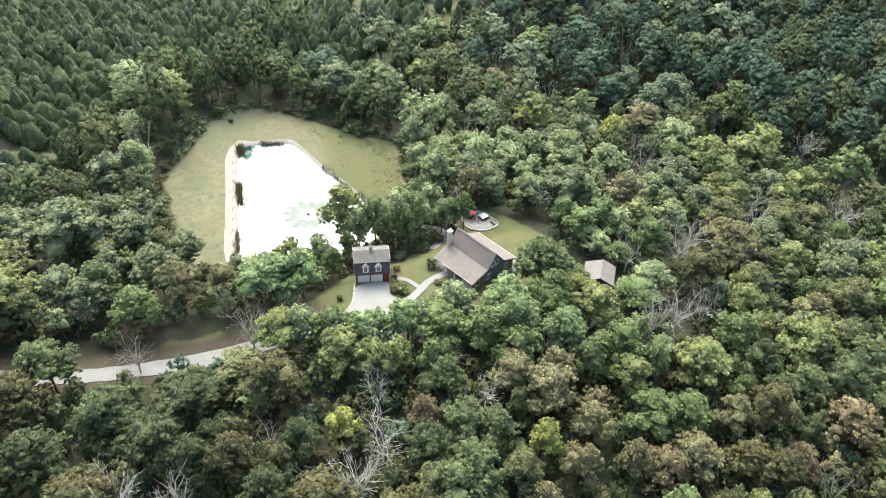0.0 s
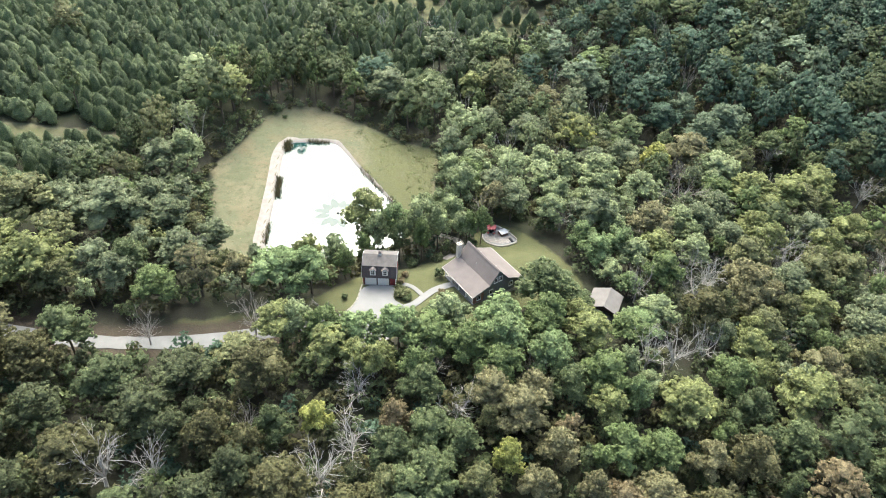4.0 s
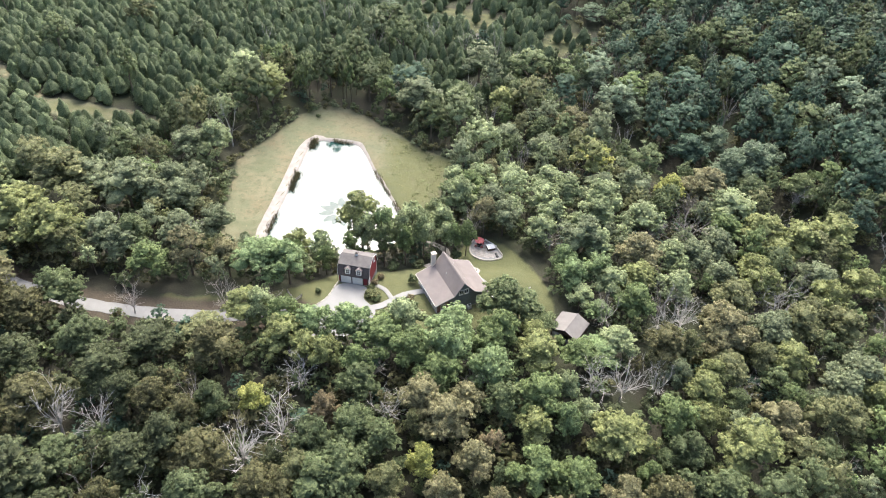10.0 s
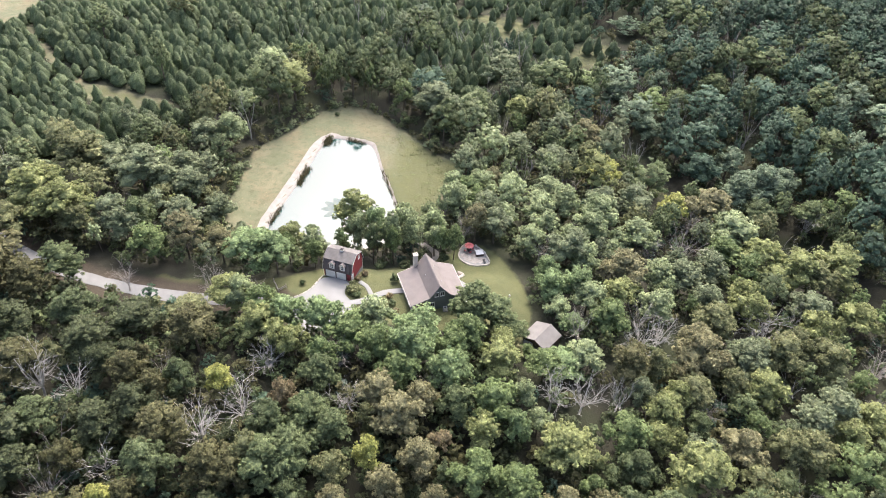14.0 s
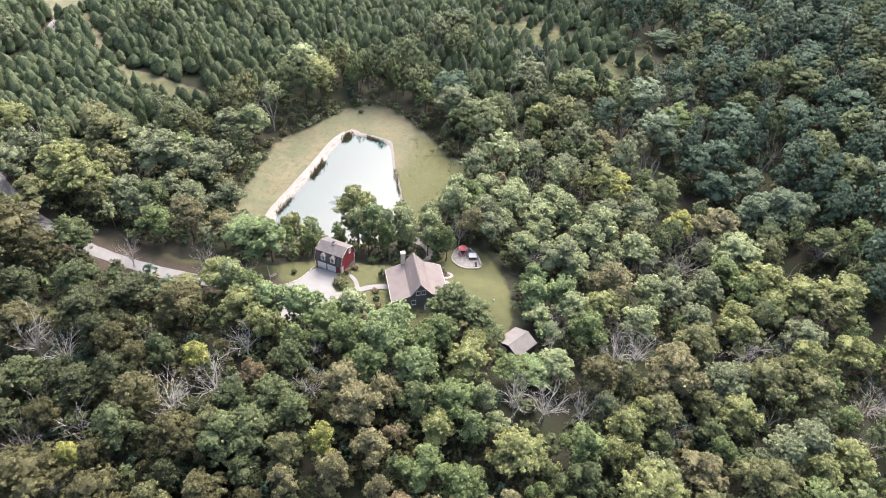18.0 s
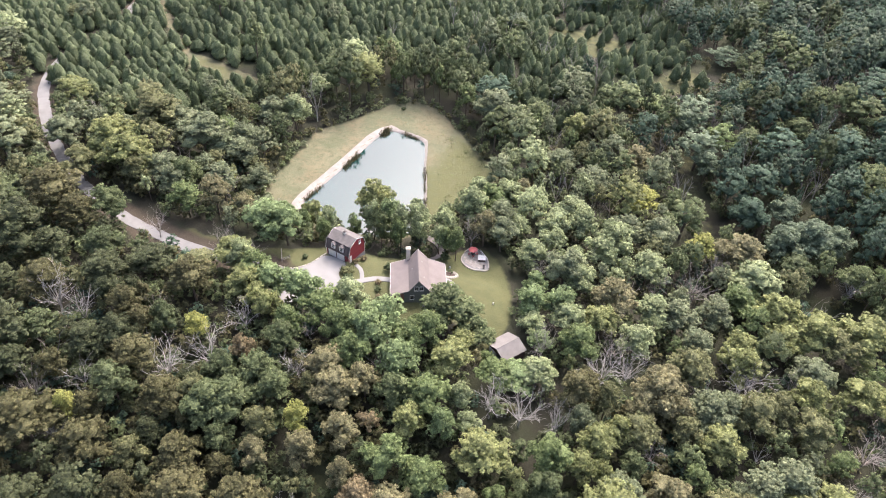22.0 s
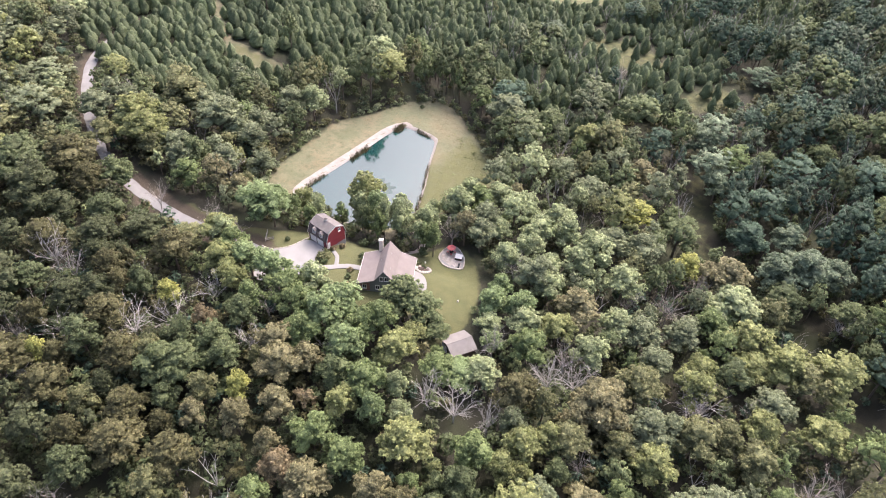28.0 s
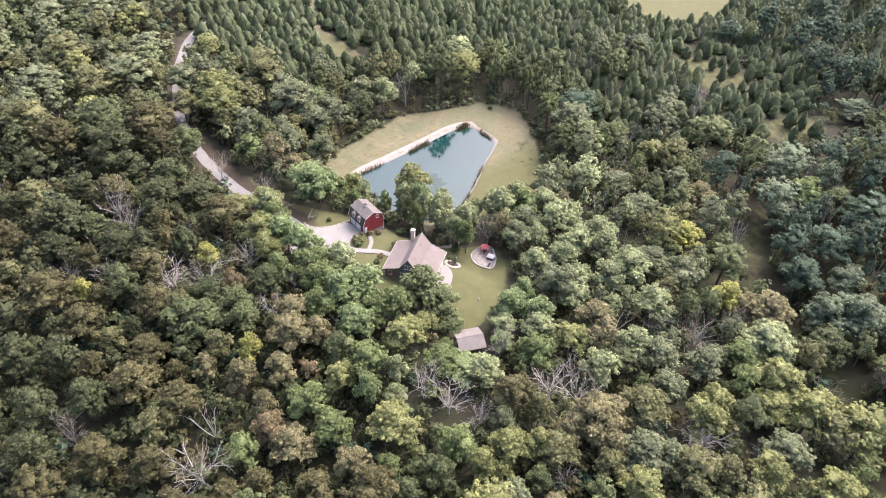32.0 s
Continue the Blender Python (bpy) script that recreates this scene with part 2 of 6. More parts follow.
# ---- mesh helpers ----
def soup(name, tris, mats, index=None):
    """A mesh of loose triangles from an array (n, 3, 3); foliage (n, 7, 3) adds the way out at each corner and the tone of the spray."""
    outward = tone = None
    if tris.shape[1] == 7:
        outward, tone = tris[:, 3:6], tris[:, 6, 0]
        tris = tris[:, :3]
    n = len(tris)
    me = bpy.data.meshes.new(name)
    me.vertices.add(3 * n)
    me.vertices.foreach_set("co", np.ascontiguousarray(tris, np.float32).ravel())
    me.loops.add(3 * n)
    me.loops.foreach_set("vertex_index", np.arange(3 * n, dtype=np.int32))
    me.polygons.add(n)
    me.polygons.foreach_set("loop_start", np.arange(0, 3 * n, 3, dtype=np.int32))
    for m in mats:
        me.materials.append(m)
    if index is not None:
        me.polygons.foreach_set("material_index", np.ascontiguousarray(index, np.int32))
    if outward is not None:
        me.attributes.new("outward", "FLOAT_VECTOR", "CORNER").data.foreach_set("vector", np.ascontiguousarray(outward, np.float32).ravel())
    if tone is None:
        tone = np.random.default_rng(n).random(n)
    me.attributes.new("tone", "FLOAT", "FACE").data.foreach_set("value", np.ascontiguousarray(tone, np.float32))
    me.update(calc_edges=True)
    return me


def moved(t, x, y, z, turn, wide, tall, tone=0.0):
    """Foliage turned, widened, stretched and set in its place."""
    c, s = math.cos(turn), math.sin(turn)
    out = np.empty_like(t)
    out[:, :6, 0], out[:, :6, 1], out[:, :6, 2] = t[:, :6, 0] * c - t[:, :6, 1] * s, t[:, :6, 0] * s + t[:, :6, 1] * c, t[:, :6, 2]
    out[:, :3] = out[:, :3] * (wide, wide, tall) + (x, y, z)
    out[:, 6] = t[:, 6] + tone
    return out


def part(name, bm, mat, parent=None, label="", at=None):
    me = bpy.data.meshes.new(name)
    bm.to_mesh(me)
    bm.free()
    me.materials.append(mat)
    ob = new(name, me)
    if parent is not None:
        ob.parent = parent
    if at is not None:
        ob.matrix_basis = at
    if label:
        tagged(ob, label)
    return ob


def thing(name, at, label, category, group="", kind=""):
    ob = new(name)
    ob.empty_display_size = 0.3
    ob.matrix_basis = at
    return tagged(ob, label, category, group, kind)


def box(x0, x1, y0, y1, z0, z1, bevel=0.0, bm=None):
    bm = bm or bmesh.new()
    m = Matrix.LocRotScale(((x0 + x1) / 2, (y0 + y1) / 2, (z0 + z1) / 2), None, (x1 - x0, y1 - y0, z1 - z0))
    made = bmesh.ops.create_cube(bm, size=1, matrix=m)
    if bevel:
        edges = {e for v in made["verts"] for e in v.link_edges}
        bmesh.ops.bevel(bm, geom=list(edges), offset=bevel, segments=1, affect="EDGES")
    return bm


def prism(points, depth, axis="y", bm=None):
    """A solid with the outline points (u, v), pushed from depth[0] to depth[1] along the axis; v is z, or y where the axis is z."""
    bm = bm or bmesh.new()
    put = {"y": lambda u, v, d: (u, d, v), "x": lambda u, v, d: (d, u, v), "z": lambda u, v, d: (u, v, d)}[axis]
    a = [bm.verts.new(put(u, v, depth[0])) for u, v in points]
    b = [bm.verts.new(put(u, v, depth[1])) for u, v in points]
    bm.faces.new(a), bm.faces.new(b[::-1])
    for i in range(len(a)):
        j = (i + 1) % len(a)
        bm.faces.new((a[j], a[i], b[i], b[j]))
    bmesh.ops.recalc_face_normals(bm, faces=bm.faces)
    return bm


def rounded(points, rounds=3):
    """A closed outline with its corners cut round."""
    p = np.array(points, float)
    for _ in range(rounds):
        q = np.roll(p, -1, 0)
        p = np.stack([0.75 * p + 0.25 * q, 0.25 * p + 0.75 * q], 1).reshape(-1, 2)
    return p


def gap_to(poly, x, y, closed=True):
    """The distance of places (x, y) from an outline, and whether they are inside it."""
    x, y = np.asarray(x, float), np.asarray(y, float)
    p = np.asarray(poly, float)
    q = np.roll(p, -1, 0)
    if not closed:
        p, q = p[:-1], q[:-1]
    best, inside = np.full(x.shape, 1e9), np.zeros(x.shape, bool)
    for (ax, ay), (bx, by) in zip(p, q):
        dx, dy = bx - ax, by - ay
        s = np.clip(((x - ax) * dx + (y - ay) * dy) / (dx * dx + dy * dy + 1e-9), 0, 1)
        best = np.minimum(best, np.hypot(x - ax - s * dx, y - ay - s * dy))
        if closed:
            cross = ((ay > y) != (by > y)) & (x < (bx - ax) * (y - ay) / (by - ay + 1e-12) + ax)
            inside ^= cross
    return best, inside


def signed(poly, x, y):
    d, i = gap_to(poly, x, y)
    return np.where(i, -d, d)


# ---- plan ----
POND = rounded([(-58.2, 178.5), (-50, 180.5), (-43.2, 181.8), (-39.5, 179), (-31, 168), (-24, 161), (-17.5, 153), (-12.5, 147), (-11.5, 140), (-17, 133),
                (-28, 127.5), (-40, 125), (-46, 126.5), (-48.5, 137), (-52.3, 155)])
MEADOW = rounded([(-57, 119), (-63, 133), (-70, 148), (-75, 160), (-71, 178), (-70, 192), (-65, 200), (-57, 204), (-41, 199), (-22, 189), (-9, 189), (-8, 172),
                  (-6, 152), (-10, 138), (-16, 129), (-30, 123), (-44, 117)], 2)
YARD = rounded([(-25, 94), (-33, 97), (-34, 101), (-22, 108), (-19, 119), (-7, 123), (2, 132), (5, 134), (8, 146), (16, 146), (24, 141), (31, 134), (35, 127), (36, 112), (30, 113),
                (25, 117), (20, 109), (11, 104), (2, 106), (-2, 100), (-9, 92)], 2)
LAWN = rounded([(-7, 114), (-4, 122), (3, 133), (8, 140), (18, 144), (28, 136), (34, 128), (36.5, 118), (30, 115), (24, 118), (20, 109), (11, 104), (2, 105), (-2, 103), (-4, 106)], 2)
ROAD = [(-17, 97.6), (-20, 97.6), (-26, 96), (-34, 92.8), (-44, 88.8), (-56, 86), (-68, 84.0), (-80, 83.4), (-94, 84.0), (-110, 87), (-126, 91.5), (-141, 97.8), (-150, 102.5),
        (-160, 110.5), (-169, 121), (-176, 134), (-184, 152), (-196, 163), (-203, 173), (-205, 184), (-205, 194), (-212, 206)]
LANE = [(-198, 180), (-174, 167.5), (-158, 160), (-143, 155.5)]
PATCH = rounded([(-147, 157), (-139, 149), (-125, 151.5), (-112, 156.5), (-98, 163), (-107, 168), (-122, 164), (-134, 162)], 2)
FIELD = rounded([(-205, 169), (-200, 178), (-205, 193), (-222, 208), (-250, 216), (-262, 186), (-232, 172)], 2)
GULLY = [(200, 150), (165, 163), (140, 175), (115, 186), (86, 205), (57, 210), (40, 226), (24, 254), (2, 266)]
FAR_MEADOW = rounded([(-132, 314), (-114, 305), (-92, 307), (-82, 320), (-85, 345), (-96, 370), (-105, 425), (-160, 425), (-150, 345)], 2)
CLEARING = rounded([(-68, 289), (-52, 277), (-26, 278), (-14, 292), (-32, 309), (-54, 305)], 2)
GLADE = rounded([(-7, 271), (8, 273), (17, 289), (10, 305), (-4, 298)], 2)
HILLS = [8.58, 4.2, 4.45, 1.81, -0.68, 2.53, -0.72, -0.28, 3.69, -2.36, 4.64, 2.65, -10.53, 5.3, -2.0, -9.72, 13.87, 2.09, -4.13, 0.77, -5.38, 1.02, -8.9, -6.1, 5.97, -5.56,
         -7.48, -0.05, 4.2, -0.39]
WATER_LEVEL = -8.55


def smooth(a, lo, hi):
    s = np.clip((a - lo) / (hi - lo), 0, 1)
    return s * s * (3 - 2 * s)


def land(x, y):
    """The height of the ground."""
    x, y = np.asarray(x, float), np.asarray(y, float)
    z = np.full(x.shape, -7.0)
    k = 0
    for cx in (-180, -110, -40, 30, 100, 170):
        for cy in (30, 100, 170, 240, 310):
            z = z + HILLS[k] * np.exp(-((x - cx) ** 2 + (y - cy) ** 2) / (2 * 62.0 ** 2))
            k += 1
    for cx, cy, r, h in ((-13, 107, 13, 0.0), (6, 112, 10, -0.35), (19, 127, 6, -2.6), (14, 140.5, 7, -4.6), (38.5, 119, 6, -3.9), (-45, 91, 9, -0.3)):
        w = 1 - smooth(np.hypot(x - cx, y - cy), 0.65 * r, 1.9 * r)
        z = z * (1 - w) + h * w
    d = signed(POND, x, y)
    w = 1 - smooth(d, 3.0, 22.0)
    z = z * (1 - w) + (-8.0) * w
    z = z - 2.2 * (1 - smooth(d, -3.0, 1.5))
    g, _ = gap_to(GULLY, x, y, False)
    z = z - 2.5 * (1 - smooth(g, 0, 12))
    return z


def at_ground(x, y):
    return float(land(np.array([x]), np.array([y]))[0])


def axis_steps(lo, hi, fine_lo, fine_hi, fine, coarse, far):
    a = list(np.arange(fine_lo, fine_hi, fine)) + list(np.arange(fine_hi, hi, coarse))
    a = list(np.arange(fine_lo - coarse, lo, -coarse))[::-1] + a
    step = coarse
    while a[-1] < far:
        step *= 1.5
        a = [a[0] - step] + a + [a[-1] + step]
    return np.array(a)


def make_ground():
    xs, ys = axis_steps(-270, 230, -92, 56, 1.0, 4.0, 2500), axis_steps(-30, 440, 82, 210, 1.0, 4.0, 2500)
    gx, gy = np.meshgrid(xs, ys)
    x, y = gx.ravel(), gy.ravel()
    z = land(x, y)
    calm = np.minimum(smooth(signed(YARD, x, y), -1, 6), smooth(gap_to(ROAD, x, y, False)[0], 2, 6)) * smooth(signed(POND, x, y), 2, 6)
    z = z + calm * 0.035 * np.sin(x * 0.9 + 1.3 * np.sin(y * 0.37)) * np.cos(y * 0.8 + np.sin(x * 0.29))
    nx, ny = len(xs), len(ys)
    i = np.arange(nx * ny).reshape(ny, nx)
    quads = np.stack([i[:-1, :-1], i[:-1, 1:], i[1:, 1:], i[1:, :-1]], -1).reshape(-1, 4)
    me = bpy.data.meshes.new("ground")
    me.from_pydata(np.stack([x, y, z], 1).tolist(), [], quads.tolist())
    hay = np.maximum.reduce([1 - smooth(signed(p, x, y), -3.5, 2.5) for p in (MEADOW, FAR_MEADOW, FIELD, PATCH)])
    hay = np.maximum(hay, np.maximum.reduce([0.3 * (1 - smooth(signed(p, x, y), -6, 3)) for p in (CLEARING, GLADE)]))
    hay = np.maximum(hay, 1 - smooth(gap_to(LANE, x, y, False)[0], 0.8, 2.6))
    lawn = 1 - smooth(signed(LAWN, x, y), -1.5, 1.5)
    lawn = np.maximum(lawn, 0.8 * (1 - smooth(signed(YARD, x, y), -2, 1.5)))
    lawn = np.maximum(lawn, 0.66 * (1 - smooth(signed(MEADOW, x, y), -3, 2)) * smooth(x + 0.25 * (y - 170), -40, -24))
    lawn = np.maximum(lawn, 0.56 * (1 - smooth(np.minimum.reduce([signed(p, x, y) for p in (CLEARING, GLADE, PATCH)]), -4, 3)))
    lawn = np.maximum(lawn, 0.60 * (1 - smooth(signed(FAR_MEADOW, x, y), -4, 3)))
    lawn = np.maximum(lawn, 0.45 * (1 - smooth(gap_to(GULLY, x, y, False)[0], 2, 6)))
    road = gap_to(ROAD, x, y, False)[0]
    lawn = np.maximum(lawn, 0.62 * (1 - smooth(road, 5.0, 9.0)) * smooth(x, -62, -50) * smooth(y - 86 + 0.3 * (x + 45), 0, 6))
    dirt = 0.7 * (1 - smooth(road, 3.5, np.where(x < -105, 5.0, 8.0)))
    dirt = np.maximum(dirt, 0.2 * (1 - smooth(gap_to(GULLY, x, y, False)[0], 1.0, 3)))
    cover = np.stack([hay, lawn, dirt, np.ones_like(hay)], 1).astype(np.float32)
    me.color_attributes.new("cover", "FLOAT_COLOR", "POINT").data.foreach_set("color", cover.ravel())
    me.materials.append(GROUND)
    me.polygons.foreach_set("use_smooth", [True] * len(me.polygons))
    return tagged(new("ground", me), "leaf-littered forest floor with dry meadow and mown lawn", "ground", kind="structure")


def smooth_line(points, step=2.0):
    p = np.array(points, float)
    out = []
    for i in range(len(p) - 1):
        a, b, c, d = p[max(i - 1, 0)], p[i], p[i + 1], p[min(i + 2, len(p) - 1)]
        n = max(2, int(np.hypot(*(c - b)) / step))
        for s in np.arange(n) / n:
            out.append(0.5 * (2 * b + (c - a) * s + (2 * a - 5 * b + 4 * c - d) * s * s + (3 * b - a - 3 * c + d) * s ** 3))
    return np.array(out + [p[-1]])


def ribbon(points, width, lift, thick=0.12, wobble=0.0):
    """A road laid on the ground along a line."""
    p = smooth_line(points)
    t = np.gradient(p, axis=0)
    t /= np.hypot(t[:, 0], t[:, 1])[:, None]
    side = np.stack([-t[:, 1], t[:, 0]], 1)
    bm, rows = bmesh.new(), []
    rng = np.random.default_rng(5)
    for (x, y), s in zip(p, side):
        w = width / 2 + wobble * rng.uniform(-1, 1)
        row = []
        for k in (-1.0, -0.5, 0.0, 0.5, 1.0):
            u, v = x + s[0] * w * k, y + s[1] * w * k
            row.append(bm.verts.new((u, v, at_ground(u, v) + lift + 0.06 * (1 - k * k))))
        rows.append(row)
    for a, b in zip(rows, rows[1:]):
        for k in range(4):
            bm.faces.new((a[k], b[k], b[k + 1], a[k + 1]))
    bmesh.ops.recalc_face_normals(bm, faces=bm.faces)
    if sum(f.normal.z for f in bm.faces) < 0:
        bmesh.ops.reverse_faces(bm, faces=bm.faces)
    border = bmesh.ops.extrude_face_region(bm, geom=bm.faces[:])
    bmesh.ops.translate(bm, verts=[v for v in border["geom"] if isinstance(v, bmesh.types.BMVert)], vec=(0, 0, thick))
    bmesh.ops.translate(bm, verts=bm.verts, vec=(0, 0, -thick))
    bmesh.ops.recalc_face_normals(bm, faces=bm.faces)
    return bm


def slab(outline, z0, z1, bm=None):
    return prism([tuple(p) for p in outline], (z0, z1), "z", bm)


make_ground()
tagged(part("road", ribbon(ROAD, 3.6, 0.10, wobble=0.15), ASPHALT), "pale gravel drive winding through the woods", "road", kind="structure")
tagged(part("water", slab(POND, WATER_LEVEL - 0.05, WATER_LEVEL), WATER), "still teal pond mirroring the pale sky", "pond", kind="structure")


def make_bank():
    """The pale gravel edge of the pond, wide along the west and north shores."""
    bm, rows = bmesh.new(), []
    rng = np.random.default_rng(9)
    p = POND
    t = np.roll(p, -1, 0) - np.roll(p, 1, 0)
    t /= np.hypot(t[:, 0], t[:, 1])[:, None]
    out = np.stack([-t[:, 1], t[:, 0]], 1)
    if signed(p, p[:, 0] + out[:, 0], p[:, 1] + out[:, 1]).mean() < 0:
        out = -out
    for (x, y), n in zip(p, out):
        wide = 0.5 + 2.7 * float(smooth(-n[0], 0.2, 0.8)) + 0.9 * float(smooth(n[1], 0.5, 0.9)) + rng.uniform(-0.12, 0.12)
        row = []
        for k, z in ((-0.7, WATER_LEVEL - 0.5), (0.15, WATER_LEVEL + 0.1), (0.6, WATER_LEVEL + 0.42), (1.0, None)):
            d = k * wide if k > 0 else k
            u, v = x + n[0] * d, y + n[1] * d
            row.append(bm.verts.new((u, v, at_ground(u, v) + 0.09 if k > 0 else z)))
        rows.append(row)
    for a, b in zip(rows, rows[1:] + rows[:1]):
        for k in range(3):
            bm.faces.new((a[k], a[k + 1], b[k + 1], b[k]))
    bmesh.ops.recalc_face_normals(bm, faces=bm.faces)
    if sum(f.normal.z for f in bm.faces) < 0:
        bmesh.ops.reverse_faces(bm, faces=bm.faces)
    return tagged(part("pond_bank", bm, GRAVEL), "pale gravel bank round the pond", "bank", kind="structure")


make_bank()

# ---- paved ground ----
from mathutils import geometry


def drape(outline, lift, thick=0.18, step=1.2):
    """A slab with that outline, laid over the ground."""
    p = np.array(outline, float)
    lo, hi = p.min(0), p.max(0)
    gx, gy = np.meshgrid(np.arange(lo[0], hi[0], step), np.arange(lo[1], hi[1], step))
    gx, gy = gx.ravel(), gy.ravel()
    keep = signed(p, gx, gy) < -0.4
    places = [Vector(q) for q in p] + [Vector(q) for q in zip(gx[keep], gy[keep])]
    n = len(p)
    verts, _, faces, *_ = geometry.delaunay_2d_cdt(places, [(i, (i + 1) % n) for i in range(n)], [], 1, 1e-4)
    bm = bmesh.new()
    vs = [bm.verts.new((v.x, v.y, at_ground(v.x, v.y) + lift)) for v in verts]
    for f in faces:
        bm.faces.new([vs[i] for i in f])
    bmesh.ops.recalc_face_normals(bm, faces=bm.faces)
    if sum(f.normal.z for f in bm.faces) < 0:
        bmesh.ops.reverse_faces(bm, faces=bm.faces)
    made = bmesh.ops.extrude_face_region(bm, geom=bm.faces[:])
    bmesh.ops.translate(bm, verts=[v for v in made["geom"] if isinstance(v, bmesh.types.BMVert)], vec=(0, 0, thick))
    bmesh.ops.translate(bm, verts=bm.verts, vec=(0, 0, -thick))
    bmesh.ops.recalc_face_normals(bm, faces=bm.faces)
    return bm


DRIVE = rounded([(-15.7, 111.6), (-8.3, 112.5), (-8.2, 110), (-7.9, 108.2), (-6, 107.2), (-4.2, 106.6), (-3.0, 104.5), (-4.4, 100), (-6.5, 96), (-9, 92), (-12, 91), (-14, 94),
                 (-18, 95.8), (-21, 95.6), (-21, 99.4), (-18.6, 100.2), (-16.8, 102.5), (-15.6, 106)], 2)
tagged(part("driveway", drape(DRIVE, 0.16), CONCRETE), "wide pale concrete parking apron in front of the garage", "driveway", kind="structure")
tagged(part("footpath", ribbon([(-5.0, 106.2), (-3.2, 107.6), (-1.6, 110.0), (0.4, 113.0), (3.2, 115.2), (4.6, 116.0)], 1.7, 0.17), CONCRETE), "curved pale concrete footpath to the porch", "footpath", kind="structure")
tagged(part("side_path", ribbon([(-6.8, 113.6), (-4.6, 113.2), (-2.9, 112.0), (-1.4, 110.6)], 1.1, 0.15), CONCRETE), "narrow concrete path from the garage door", "footpath", kind="structure")
tagged(part("worn_path", ribbon([(0.5, 127.5), (3, 131), (4.2, 134), (2.5, 138), (-2, 141), (-7, 143)], 2.0, 0.07, wobble=0.3), GRAVEL), "worn pale earth track from the house to the pond", "path", kind="structure")
EDGE = smooth_line([(-15.9, 111.4), (-15.8, 106), (-17.0, 102.6), (-18.8, 100.4), (-21.2, 99.6)], 1.2)
kerb = thing("driveway_edging", pose(0, 0, 0), "row of pale edging stones along the concrete apron", "edging", kind="structure")
stone_mesh = None
for (ax, ay), (bx, by) in zip(EDGE, EDGE[1:]):
    if stone_mesh is None:
        bm = box(-0.55, 0.55, -0.16, 0.16, -0.15, 0.16, 0.05)
        stone_mesh = bpy.data.meshes.new("edging_stone")
        bm.to_mesh(stone_mesh)
        bm.free()
        stone_mesh.materials.append(STONE)
    ob = new("stone", stone_mesh)
    ob.parent = kerb
    ob.matrix_basis = pose((ax + bx) / 2, (ay + by) / 2, at_ground((ax + bx) / 2, (ay + by) / 2) + 0.12, 0, 0, math.degrees(math.atan2(by - ay, bx - ax)))


# ---- buildings ----
def window(parent, w, h, at, panes=2, label=""):
    """A white-framed window in its own frame: x across, z up, y outwards negative."""
    win = thing("window", at, label, "")
    win.parent = parent
    for key in ("category",):
        if key in win:
            del win[key]
    t = 0.11
    bm = box(-w / 2 - t, -w / 2, -0.07, 0.05, -t, h + t)
    box(w / 2, w / 2 + t, -0.07, 0.05, -t, h + t, bm=bm)
    box(-w / 2, w / 2, -0.07, 0.05, h, h + t, bm=bm)
    box(-w / 2, w / 2, -0.07, 0.05, -t, 0, bm=bm)
    part("frame", bm, WHITE, win)
    part("pane", box(-w / 2, w / 2, -0.02, 0.02, 0, h), GLASS, win)
    bm = box(-0.03, 0.03, -0.045, -0.02, 0, h) if panes == 2 else box(-w / 2, w / 2, -0.045, -0.02, h / 2 - 0.03, h / 2 + 0.03)
    part("glazing_bar", bm, WHITE, win)
    part("sill", box(-w / 2 - t - 0.04, w / 2 + t + 0.04, -0.14, 0.02, -t - 0.06, -t), WHITE, win)
    return win


def shell(points, thick, span, axis):
    """A folded roof plane: the profile points on top, thick below."""
    low = [(u, z - thick) for u, z in points][::-1]
    return prism(points + low, span, axis)


def siding(parent, outline, y0, y1, mat, step=0.3, name="board", axis="y", label=""):
    """Lapped boards over a wall with that outline (u, z), each a board of its own."""
    us, zs = [p[0] for p in outline], [p[1] for p in outline]
    z = min(zs)
    while z < max(zs) - 0.05:
        top = min(z + step, max(zs))

        def reach(level):
            hits = []
            for (a, az), (b, bz) in zip(outline, outline[1:] + outline[:1]):
                if (az <= level) != (bz <= level):
                    hits.append(a + (b - a) * (level - az) / (bz - az))
            return (min(hits), max(hits)) if len(hits) > 1 else None

        lo, hi = reach(z + 0.02), reach(top - 0.02)
        if lo and hi:
            part(name, prism([(lo[0], z), (lo[1], z), (hi[1], top), (hi[0], top)], (y0, y1), axis), mat, parent)
        z += step


